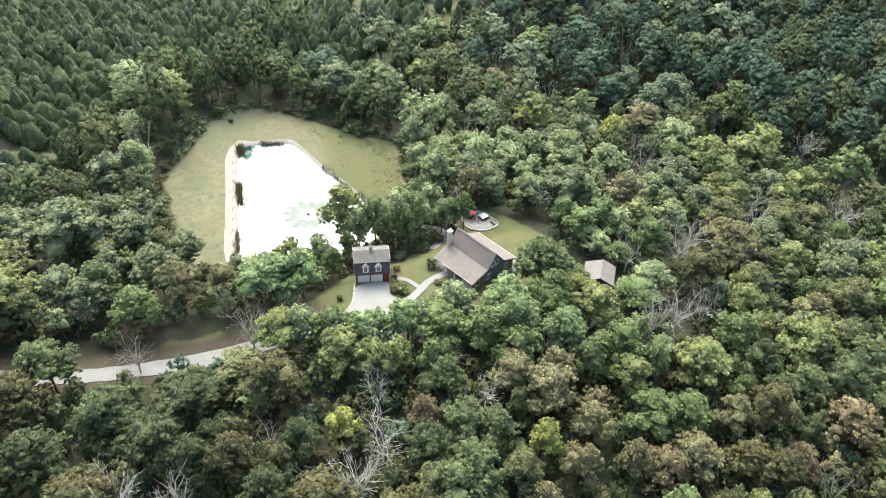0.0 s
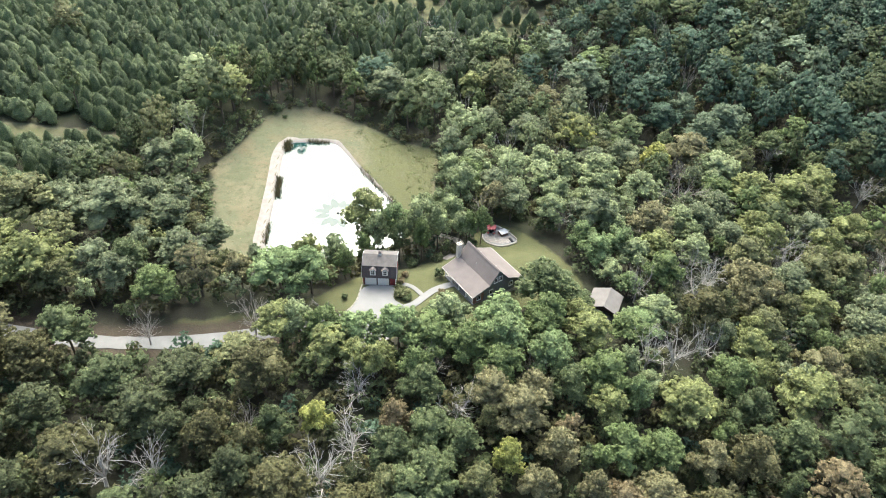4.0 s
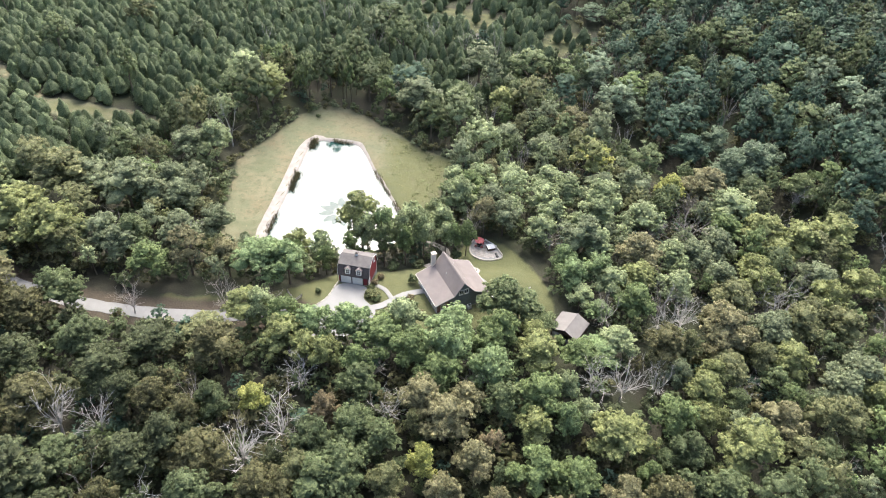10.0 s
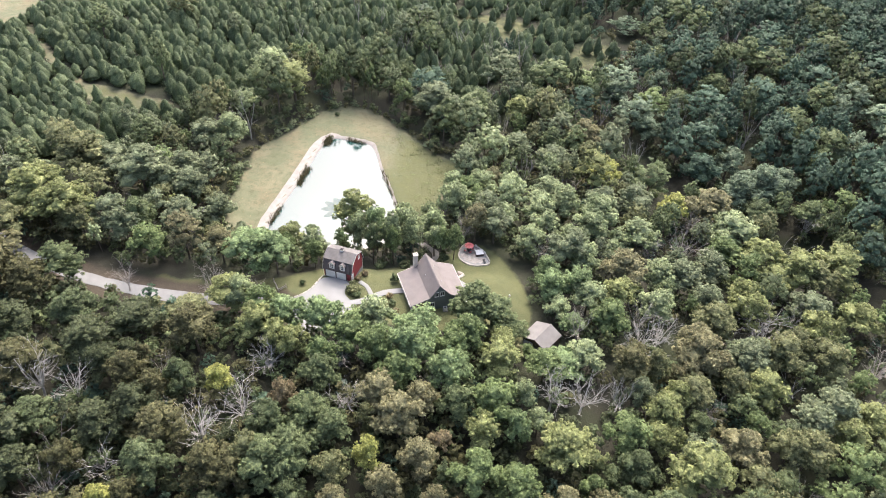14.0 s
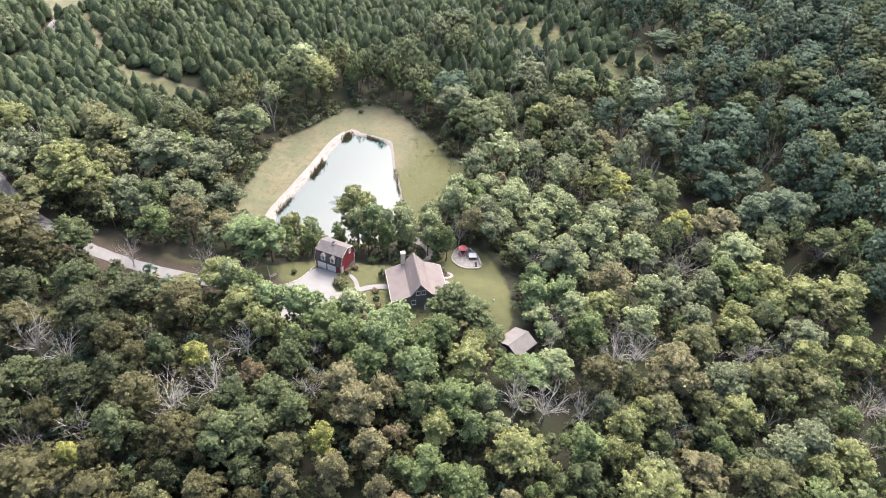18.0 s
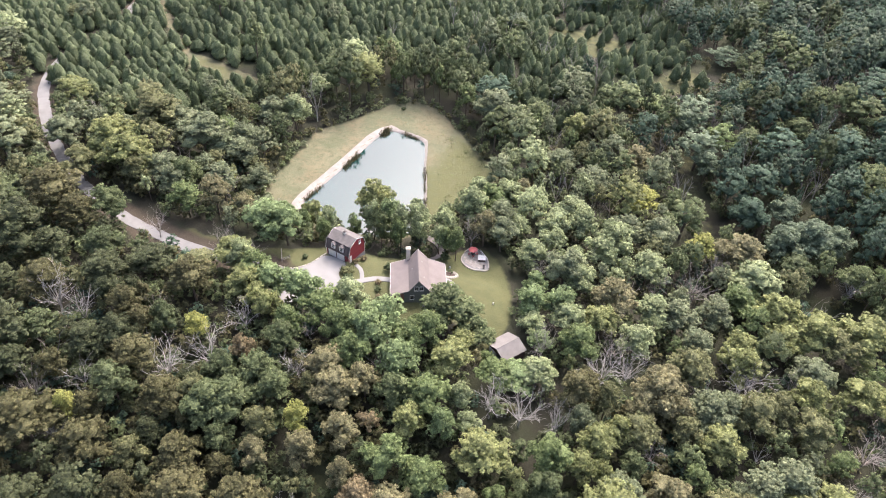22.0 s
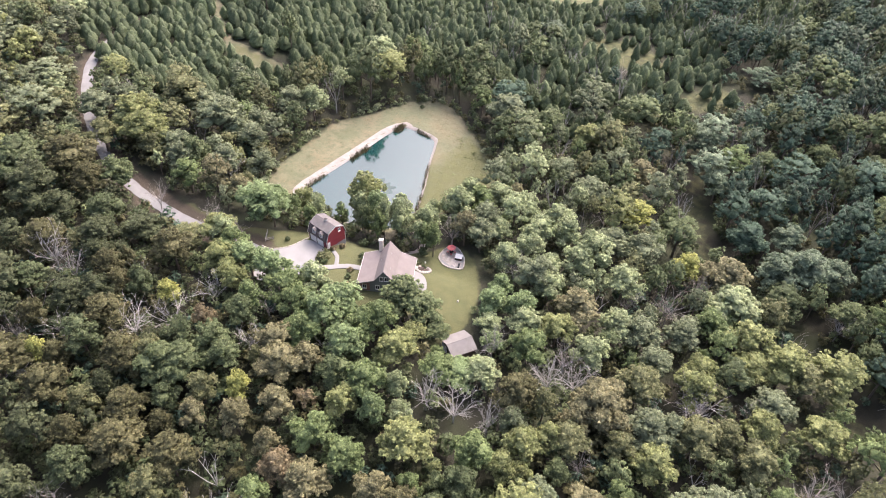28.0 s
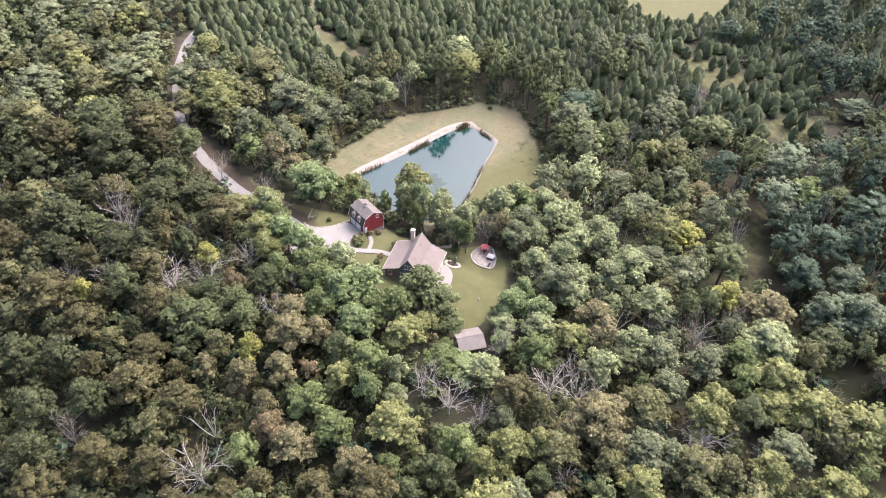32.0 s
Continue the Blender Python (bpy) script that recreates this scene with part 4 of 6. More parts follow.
# ---- pond details ----
def make_fountain(x, y):
    """The floating fountain and the flower of disturbed water round it."""
    f = thing("pond_fountain", pose(x, y, WATER_LEVEL), "small floating fountain head ringed by rippled water", "fountain")
    bm = bmesh.new()
    bmesh.ops.create_cone(bm, cap_ends=True, segments=14, radius1=0.5, radius2=0.35, depth=0.3, matrix=Matrix.Translation((0, 0, 0.1)))
    part("float", bm, BLACK, f)
    bm = bmesh.new()
    bmesh.ops.create_cone(bm, cap_ends=True, segments=8, radius1=0.1, radius2=0.06, depth=0.4, matrix=Matrix.Translation((0, 0, 0.4)))
    part("nozzle", bm, METAL, f)
    r = np.random.default_rng(2)
    for k in range(12):
        a = k * math.pi / 6 + r.uniform(-0.06, 0.06)
        L = r.uniform(6.0, 7.4)
        pts = []
        for s in np.linspace(0, 1, 9):
            pts.append((2.4 + (L - 2.4) * s, 1.15 * math.sin(math.pi * min(1, s * 0.9 + 0.08)) ** 0.8))
        outline = pts + [(u, -w) for u, w in pts[::-1]]
        part("ripple", slab(outline, 0.002, 0.012 + 0.001 * (k % 2)), RIPPLE, f, at=Matrix.Rotation(a, 4, "Z"))


RIPPLE, _nt, _b = material("rippled_water", 0.45)
_b.inputs["IOR"].default_value = 1.58
_b.inputs["Base Color"].default_value = (0.012, 0.045, 0.042, 1)
bumped(_nt, _b, noise_node(_nt, 5.0, 4).outputs["Fac"], 0.4, 0.12)
make_fountain(-32.0, 146.8)

REED = leaf_material("reed_brown_green", (0.140, 0.128, 0.075), 0.7, 0.2, False)


def reed_bed(x0, y0, x1, y1, width, count, seed, label="clump of dark brown-green reeds at the water's edge"):
    r = np.random.default_rng(seed)
    s = r.random(count)
    x, y = x0 + (x1 - x0) * s + r.normal(0, width, count), y0 + (y1 - y0) * s + r.normal(0, width, count)
    z = np.maximum(land(x, y), WATER_LEVEL - 0.3)
    h = r.uniform(0.5, 1.5, count)
    a = r.uniform(0, 6.28, count)
    w = 0.09
    lean = r.normal(0, 0.25, (count, 2))
    A = np.stack([x - np.cos(a) * w, y - np.sin(a) * w, z], 1)
    B = np.stack([x + np.cos(a) * w, y + np.sin(a) * w, z], 1)
    C = np.stack([x + lean[:, 0], y + lean[:, 1], z + h], 1)
    tagged(new("reeds", soup("reeds", np.stack([A, B, C], 1), [REED])), label, "reeds", kind="stuff")


reed_bed(-56.6, 178.3, -55.8, 174.0, 0.6, 600, 1)
reed_bed(-53.2, 160.0, -50.6, 150.5, 0.5, 750, 2)
reed_bed(-51.5, 180.4, -44.5, 181.0, 0.35, 260, 3)
reed_bed(-48.8, 139.0, -46.8, 130.0, 0.4, 260, 4)
reed_bed(-31.2, 169.0, -22.0, 158.5, 0.35, 200, 5)
reed_bed(-20.0, 156.5, -13.0, 147.8, 0.4, 240, 6)


def grass_tufts():
    """Dry tufts and seed heads standing over the meadow."""
    r = np.random.default_rng(31)
    n = 15000
    x, y = r.uniform(-78, -4, n), r.uniform(116, 206, n)
    keep = (signed(MEADOW, x, y) < 1.5) & (signed(POND, x, y) > 3.8) & (np.sin(x * 0.5) * np.cos(y * 0.43) + r.normal(0, 0.6, n) > 0.1)
    x, y = x[keep], y[keep]
    z = land(x, y)
    k = len(x)
    a = r.uniform(0, 6.28, k)
    w, h = r.uniform(0.05, 0.16, k), r.uniform(0.06, 0.22, k)
    lean = r.normal(0, 0.15, (k, 2))
    A = np.stack([x - np.cos(a) * w, y - np.sin(a) * w, z - 0.02], 1)
    B = np.stack([x + np.cos(a) * w, y + np.sin(a) * w, z - 0.02], 1)
    C = np.stack([x + lean[:, 0], y + lean[:, 1], z + h], 1)
    me = soup("meadow_grass", np.stack([A, B, C], 1), [HAY_LEAF, GREEN_BLADE], (r.random(k) < 0.4).astype(np.int32))
    tagged(new("meadow_grass", me), "dry tufted grass over the pond meadow", "grass", kind="stuff")


def meadow_weeds():
    """Low green weeds in clumps over the moist east side of the meadow."""
    r = np.random.default_rng(37)
    n = 900
    x, y = r.uniform(-42, -5, n), r.uniform(134, 192, n)
    d = signed(MEADOW, x, y)
    keep = (d < -0.5) & (signed(POND, x, y) > 5.0) & (r.random(n) < 0.25 + 0.75 * (d > -9)) & (np.sin(x * 0.8 + 1) * np.sin(y * 0.6) > -0.35)
    c = np.stack([x, y, land(x, y) + 0.05], 1)[keep]
    t = leaf_cards(r, c, r.uniform(0.3, 1.0, len(c)), 12, 0.16, 0.3)
    tagged(new("meadow_weeds", soup("meadow_weeds", t, [WEED])), "clumps of low green weeds in the pond meadow", "weeds", kind="stuff")


HAY_LEAF = leaf_material("dry_grass", (0.215, 0.196, 0.122), 0.8, 0.3, False)
GREEN_BLADE = leaf_material("meadow_blade", (0.150, 0.160, 0.088), 0.8, 0.3, False)
grass_tufts()

# ---- trees ----
def unit(v):
    return v / (np.linalg.norm(v, axis=-1, keepdims=True) + 1e-9)


def leaf_cards(rng, centres, radii, count, size, squash=0.8, up=0.6, heart=None, grain=0.25, whole=0.7):
    """Small leaf sprays, as bent triangles, over the outside of clumps."""
    k = len(centres)
    d = rng.normal(size=(k, count, 3))
    d = unit(d)
    d[..., 2] = np.where(d[..., 2] < -0.25, -d[..., 2], d[..., 2])
    pos = centres[:, None] + d * radii[:, None, None] * rng.uniform(0.78, 1.12, (k, count, 1)) * np.array([1, 1, squash])
    n = unit(d + rng.normal(size=d.shape) * 0.55 + np.array([0, 0, up]))
    a = unit(np.cross(n, rng.normal(size=d.shape)))
    b = np.cross(n, a)
    s = size * rng.uniform(0.6, 1.35, (k, count, 1))
    v = [pos + a * s, pos + (-0.5 * a + 0.8 * b) * s - n * s * 0.15, pos + (-0.5 * a - 0.8 * b) * s - n * s * 0.15]
    way = d if heart is None else unit(d + whole * unit(pos - heart))
    way = unit(way + rng.normal(size=d.shape) * grain + np.array([0, 0, 0.3]))
    tone = np.clip(0.5 + (rng.random((k, 1, 1)) - 0.5) * 0.5 + (rng.random((k, count, 1)) - 0.5) * 0.6, 0, 1)
    return np.stack(v + [way, way, way, np.repeat(tone, 3, 2)], 2).reshape(-1, 7, 3)


def solid(tris):
    """Closed triangles, marked with their own way out."""
    n = unit(np.cross(tris[:, 1] - tris[:, 0], tris[:, 2] - tris[:, 0]))[:, None]
    return np.concatenate([tris, n, n, n, np.full_like(n, 0.35)], 1)


def icosahedron():
    g = (1 + 5 ** 0.5) / 2
    v = unit(np.array([(-1, g, 0), (1, g, 0), (-1, -g, 0), (1, -g, 0), (0, -1, g), (0, 1, g), (0, -1, -g), (0, 1, -g), (g, 0, -1), (g, 0, 1), (-g, 0, -1), (-g, 0, 1)], float))
    d = np.linalg.norm(v[:, None] - v[None], axis=-1)
    near = d < 1.2
    f = [(i, j, k) for i in range(12) for j in range(i + 1, 12) for k in range(j + 1, 12) if near[i, j] and near[j, k] and near[i, k]]
    t = v[np.array(f)]
    flip = np.einsum("ij,ij->i", np.cross(t[:, 1] - t[:, 0], t[:, 2] - t[:, 0]), t.mean(1)) < 0
    t[flip] = t[flip][:, ::-1]
    return t


ICO = icosahedron()


def cores(rng, centres, radii, squash=0.8):
    return solid((centres[:, None, None] + ICO[None] * (radii * 0.8)[:, None, None, None] * np.array([1, 1, squash])).reshape(-1, 3, 3))


def lumps(rng, centres, radii, form, heart, whole=0.6, squash=0.85):
    """Soft leafy masses: small uneven balls, shaded round, each in its own tone."""
    k = len(centres)
    d = unit(form)[None] + np.zeros((k, 1, 1, 1))
    wob = 1 + 0.16 * np.sin(d @ np.array([3.1, 2.2, 4.0]) + rng.uniform(0, 6.28, (k, 1, 1))) + 0.12 * np.sin(d @ np.array([-2.7, 4.4, 1.9]) + rng.uniform(0, 6.28, (k, 1, 1)))
    pos = centres[:, None, None] + d * (radii[:, None, None] * wob)[..., None] * np.array([1, 1, squash])
    way = unit(d + whole * unit(pos - heart) + np.array([0, 0, 0.2]))
    tone = np.broadcast_to(rng.uniform(0.2, 0.8, (k, 1, 1, 1)), (k, len(form), 1, 3))
    return np.concatenate([pos, way, tone], 2).reshape(-1, 7, 3)


def tube(a, b, ra, rb, sides=4):
    a, b = np.array(a, float), np.array(b, float)
    d = unit(b - a)
    u = unit(np.cross(d, (0.3, 0.9, 0.2) if abs(d[2]) > 0.8 else (0, 0, 1)))
    w = np.cross(d, u)
    out = []
    for i in range(sides):
        p, q = 2 * math.pi * i / sides, 2 * math.pi * (i + 1) / sides
        e0, e1 = u * math.cos(p) + w * math.sin(p), u * math.cos(q) + w * math.sin(q)
        A, B, C, D = a + e0 * ra, a + e1 * ra, b + e1 * rb, b + e0 * rb
        out += [(A, B, C), (A, C, D)]
    return out


OCTA = np.array([[(1, 0, 0), (0, 1, 0), (0, 0, 1)], [(0, 1, 0), (-1, 0, 0), (0, 0, 1)], [(-1, 0, 0), (0, -1, 0), (0, 0, 1)], [(0, -1, 0), (1, 0, 0), (0, 0, 1)],
                 [(0, 1, 0), (1, 0, 0), (0, 0, -1)], [(-1, 0, 0), (0, 1, 0), (0, 0, -1)], [(0, -1, 0), (-1, 0, 0), (0, 0, -1)], [(1, 0, 0), (0, -1, 0), (0, 0, -1)]], float)


def leafy(seed, clumps, count, size, height=12.5, spread=4.2, lift=0.22, fill=14, grain=0.25, whole=0.7, soft=None):
    """The crown and the limbs of a broadleaf tree, as two arrays of triangles: boughs, each set with many small leafy clumps."""
    rng = np.random.default_rng(seed)
    half = height * (1 - lift) / 2
    mid = height - half
    boughs = int(rng.integers(7, 11))
    a = np.arange(boughs) * 2.4 + rng.uniform(-0.4, 0.4, boughs) + seed
    level = (np.arange(boughs) + 0.5) / boughs
    out = spread * (0.72 - 0.50 * level ** 1.5) * rng.uniform(0.78, 1.12, boughs)
    c = np.stack([np.cos(a) * out, np.sin(a) * out, mid + half * (-0.42 + 1.0 * level) * rng.uniform(0.85, 1.1, boughs)], 1)
    c = np.concatenate([c, [(rng.uniform(-0.6, 0.6), rng.uniform(-0.6, 0.6), height - spread * 0.45)], (0, 0, mid - half * 0.25) + rng.uniform(-0.4, 0.4, (1, 3))])
    r = spread * np.concatenate([rng.uniform(0.27, 0.42, boughs), [0.40], rng.uniform(0.46, 0.58, 1)])
    n = clumps * 5
    k = rng.integers(len(c), size=n)
    d = unit(rng.normal(size=(n, 3)))
    d[:, 2] = np.where(d[:, 2] < -0.55, -d[:, 2], d[:, 2])
    p = c[k] + d * r[k][:, None] * rng.uniform(0.86, 1.10, (n, 1))
    hidden = (np.linalg.norm(p[:, None] - c[None], axis=2) < r[None] * 0.84).any(1)
    p, d = p[~hidden], d[~hidden]
    keep = []
    apart = spread * 1.55 / clumps ** 0.5
    for q in range(len(p)):
        if all(np.sum((p[q] - p[o]) ** 2) > (apart * 0.55) ** 2 for o in keep):
            keep.append(q)
        if len(keep) >= clumps:
            break
    p = p[keep]
    pr = apart * rng.uniform(0.42, 0.78, len(p))
    heart = np.array([0, 0, mid - half * 0.3])
    parts = [leaf_cards(rng, p, pr, count, size, 0.92, heart=heart, grain=grain, whole=whole)]
    if soft is not None:
        parts.append(lumps(rng, p, pr * 0.80, soft, heart, whole * 0.6, 1.0))
    parts.append(lumps(rng, c, r * (0.66 if fill < 10 else 0.78), OCTA if fill < 10 else ICO, heart, whole))
    parts.append(leaf_cards(rng, c, r * 0.9, fill, size * 1.25, 1.0, heart=heart, grain=grain, whole=whole))
    top = (rng.uniform(-0.3, 0.3), rng.uniform(-0.3, 0.3), mid)
    wood = tube((0, 0, -0.6), top, 0.24, 0.11, 5)
    for q in range(0, boughs, 1 if fill > 20 else 3):
        wood += tube((top[0] * 0.6, top[1] * 0.6, mid * 0.55), c[q], 0.10, 0.04, 3)
    return np.concatenate(parts), solid(np.array(wood))


def cedar(seed, count, size, height=6.3, spread=2.35, sides=9):
    """A full, round-shouldered cone: a soft lumpy body with fine sprays over it."""
    rng = np.random.default_rng(seed)

    def girth(u, a):
        bulge = 1 + 0.17 * np.sin(a * 2 + u * 6 + seed) + 0.15 * np.sin(a * 5 - u * 13 + 2 * seed) + 0.08 * np.sin(u * 24 + a * 3)
        return spread * np.clip(1 - u ** 1.7, 0, 1) ** 0.55 * np.minimum(1, u * 3 + 0.55) * bulge

    def spot(u, a, k=1.0):
        g = girth(u, a) * k
        return np.stack([np.cos(a) * g, np.sin(a) * g, 0.25 + u * (height - 0.25) + 0 * g], -1)

    us, ks = np.array([0.02, 0.2, 0.42, 0.64, 0.84, 1.0]), np.linspace(0, 2 * math.pi, sides + 1)
    grid = spot(us[:, None], ks[None], 0.9)
    way = unit(np.stack([np.cos(ks)[None] * np.ones((6, 1)), np.sin(ks)[None] * np.ones((6, 1)), (0.35 + 0.9 * us ** 2)[:, None] * np.ones((1, sides + 1))], -1))
    body = []
    for i in range(5):
        for j in range(sides):
            for tri in (((i, j), (i, j + 1), (i + 1, j + 1)), ((i, j), (i + 1, j + 1), (i + 1, j))):
                body.append([grid[q] for q in tri] + [way[q] for q in tri] + [np.full(3, 0.45)])
    u = rng.random(count) ** 0.85
    a = rng.uniform(0, 6.28, count)
    pos = spot(u, a) * np.stack([rng.uniform(0.86, 1.3, count)] * 2 + [np.ones(count)], 1)
    d = np.stack([np.cos(a), np.sin(a), 0.35 + 0.9 * u ** 2], 1)
    n = unit(d + rng.normal(size=d.shape) * 0.5)
    t = unit(np.cross(n, rng.normal(size=d.shape)))
    b = np.cross(n, t)
    s = size * rng.uniform(0.6, 1.3, (count, 1))
    out = unit(unit(d) + 0.16 * rng.normal(size=d.shape))
    tone = np.repeat(rng.uniform(0.1, 0.9, (count, 1)), 3, 1)
    leaves = np.stack([pos + t * s, pos + (-0.5 * t + 0.7 * b) * s, pos + (-0.5 * t - 0.7 * b) * s, out, out, out, tone], 1)
    return np.concatenate([leaves, np.array(body)]), solid(np.array(tube((0, 0, -0.4), (0, 0, height * 0.5), 0.12, 0.06, 4)))


def bare(seed, height=10.5, limbs=6, twigs=6):
    """A leafless tree: long limbs that fan out from a low fork, set with side branches and fine twigs."""
    rng = np.random.default_rng(seed)
    out = []

    def limb(p, d, length, r, level, lift):
        steps = 3 if level == 0 else 2
        d = unit(d)
        for k in range(steps):
            q = p + d * length / steps
            r1 = r * (1 - 0.7 * (k + 1) / steps)
            out.extend(tube(p, q, max(0.02, r * (1 - 0.7 * k / steps)), max(0.016, r1), 4 if level == 0 else 3))
            if level < 2:
                for _ in range(twigs // steps + (1 if level == 0 else 0)):
                    e = unit(d + rng.normal(size=3) * 0.55)
                    limb(p + (q - p) * rng.uniform(0.2, 1.0), e, length * rng.uniform(0.32, 0.52), r * 0.42, level + 1, lift)
            p, d = q, unit(d + rng.normal(size=3) * 0.13 + np.array([0, 0, lift]))

    fork = np.array([rng.uniform(-0.3, 0.3), rng.uniform(-0.3, 0.3), height * 0.26])
    out.extend(tube((0, 0, -0.5), fork, 0.25, 0.19, 6))
    for k in range(limbs):
        a = 6.283 * k / limbs + rng.uniform(-0.35, 0.35)
        tilt = rng.uniform(0.12, 0.68)
        limb(fork - (0, 0, rng.uniform(0, 0.6)), np.array([math.cos(a) * tilt, math.sin(a) * tilt, 1.0]), height * rng.uniform(0.6, 0.85), rng.uniform(0.08, 0.12), 0, 0.08)
    t = np.array(out)
    t[..., 2] *= height / t[..., 2].max()
    return t


NEAR = [leafy(k, 132, 22, 0.205, fill=36, grain=0.5) for k in range(7)]
FAR = [leafy(30 + k, 58, 8, 0.27, 12.0, 4.1, 0.22, 7, 0.2, 1.0, OCTA) for k in range(6)]
DISTANT = [leafy(40 + k, 44, 7, 0.32, 12.0, 4.1, 0.22, 3, 0.15, 1.1, OCTA) for k in range(5)]
SMALL = [leafy(46 + k, 16, 6, 0.45, 12.0, 4.1, 0.2, 2, 0.15, 1.2, OCTA) for k in range(4)]
OUTER = [leafy(56 + k, 14, 4, 0.70, 12.0, 4.1, 0.2, 2, 0.15, 1.4) for k in range(3)]


def shrub(seed):
    rng = np.random.default_rng(seed)
    c = np.stack([rng.uniform(-1.1, 1.1, 7), rng.uniform(-1.1, 1.1, 7), rng.uniform(1.0, 4.2, 7)], 1)
    return leaf_cards(rng, c, rng.uniform(0.7, 1.1, 7), 11, 0.5)


SHRUBS = [shrub(90 + k) for k in range(5)]
CEDAR_NEAR = [cedar(50 + k, 420, 0.22, sides=11) for k in range(3)]
CEDAR_FAR = [cedar(60 + k, 52, 0.42, sides=7) for k in range(5)]
BARE_TREES = [bare(70 + k, 10.5, 6 + k % 3, 5) for k in range(6)]
BARE_FAR = [bare(80 + k, 10.0, 4, 2) for k in range(4)]
NEAR_MESH = [(soup("crown", c, [LEAF[0]]), soup("trunk", w, [BARK])) for c, w in NEAR]
CEDAR_MESH = [(soup("crown", c, [CEDAR[0]]), soup("trunk", w, [BARK])) for c, w in CEDAR_NEAR]
BARE_MESH = [soup("bare_tree", t, [BARE]) for t in BARE_TREES]
LEAF_WORDS = ["deep green", "mid-green", "fresh green", "olive-green", "grey-green", "yellow-green", "tan, browning", "bright yellow", "dark blue-green", "rust-tinged", "brown-olive", "pale grey-green", "dark olive", "dusky green", "light green", "cool grey-green"]
PLANTED = []


def plant(x, y, leaf, height=12.5, spread=4.2, variant=None, rng=np.random.default_rng(3)):
    """One broadleaf tree with its trunk and crown."""
    leaf = leaf_tone_at(x, y, leaf)
    k = int(rng.integers(len(NEAR_MESH))) if variant is None else variant
    z = at_ground(x, y)
    tree = thing("broadleaf_tree", Matrix.LocRotScale((x, y, z), Euler((0, 0, rng.uniform(0, 6.28))), (spread / 4.2, spread / 4.2, height / 12.5)),
                 f"{LEAF_WORDS[leaf]} broadleaf tree with a lumpy crown", "tree", "broadleaf trees of the wood")
    for name, me, mat in (("crown", NEAR_MESH[k][0], LEAF[leaf]), ("trunk", NEAR_MESH[k][1], BARK)):
        ob = new(name, me)
        ob.parent = tree
        ob.material_slots[0].link = "OBJECT"
        ob.material_slots[0].material = mat
    PLANTED.append((x, y, spread * 0.8))
    return tree


def plant_cedar(x, y, height=6.5, spread=1.9, rng=np.random.default_rng(4)):
    k = int(rng.integers(3))
    tree = thing("cedar_tree", Matrix.LocRotScale((x, y, at_ground(x, y)), Euler((0, 0, rng.uniform(0, 6.28))), (spread / 2.35, spread / 2.35, height / 6.5)),
                 "dark green conical cedar tree", "tree", "cedars of the field")
    for name, me, mat in (("crown", CEDAR_MESH[k][0], CEDAR[int(rng.integers(2))]), ("trunk", CEDAR_MESH[k][1], BARK)):
        ob = new(name, me)
        ob.parent = tree
        ob.material_slots[0].link = "OBJECT"
        ob.material_slots[0].material = mat
    PLANTED.append((x, y, spread * 0.8))


def plant_bare(x, y, height=11.0, white=True, wide=1.0, rng=np.random.default_rng(6)):
    ob = new("bare_tree", BARE_MESH[int(rng.integers(6))])
    ob.matrix_basis = Matrix.LocRotScale((x, y, at_ground(x, y)), Euler((0, 0, rng.uniform(0, 6.28))), (wide, wide, height / 9.2))
    ob.location.z += 0.3
    ob.material_slots[0].link = "OBJECT"
    ob.material_slots[0].material = BARE if white else BARE_BROWN
    tagged(ob, "bleached leafless tree with forking limbs" if white else "grey-brown leafless tree with fine twigs", "tree", "bare trees of the wood")
    PLANTED.append((x, y, 4.4))


# darker leaf for each leaf: edge darkening of the view put into colour
EDGE_DARK = {0: 13, 1: 13, 2: 0, 3: 12, 4: 0, 5: 3, 6: 10, 9: 10, 10: 12}


def leaf_tone_at(x, y, leaf):
    """Leaf colour by place: dark olive wood in the south and south-west with the view's edge darkening put into it,
    fresh growth round the house and pond, the far hill's haze put into cool tones.
    """
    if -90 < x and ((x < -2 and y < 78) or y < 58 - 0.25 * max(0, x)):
        return EDGE_DARK.get(leaf, leaf)
    if -40 < x < 55 and 84 < y < 146:
        return {2: 14, 1: 2, 4: 11, 0: 1, 3: 5}.get(leaf, leaf)
    if -14 < x < 60 and 136 < y < 205 and y < 190 - 0.3 * x:
        return {4: 11, 3: 4, 1: 4, 0: 1}.get(leaf, leaf)
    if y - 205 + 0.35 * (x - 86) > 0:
        # haze over the far hill is put into these cooler leaf colours
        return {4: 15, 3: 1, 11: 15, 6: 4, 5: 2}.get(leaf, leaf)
    return leaf


def road_cap(x, y, wide):
    """Low growth on the near side of the drive and round the far glades, where they lie open."""
    if y > 230 and -80 < x < 40:
        near = min(float(gap_to(p, np.array([x]), np.array([y]))[0][0]) for p in (CLEARING, GLADE))
        return max(3.5, 0.7 * (near - 0.4 * wide) + 2.5) if near < 20 else 99.0
    if not ((-60 < x < -29 and y < 94) or (-176 < x < -130 and 80 < y < 128)):
        return 99.0
    gap = float(gap_to(ROAD, np.array([x]), np.array([y]), False)[0][0])
    return max(2.5, 0.85 * (gap - 0.55 * wide) + 1.7)


def shed_cap(x, y):
    """How tall a tree may stand in the small clearing round the shed."""
    far = math.hypot(x - 39.9, y - 117)
    return max(3.0, 0.8 * (far - 3.0) + 2.4) if far < 26 else 99.0


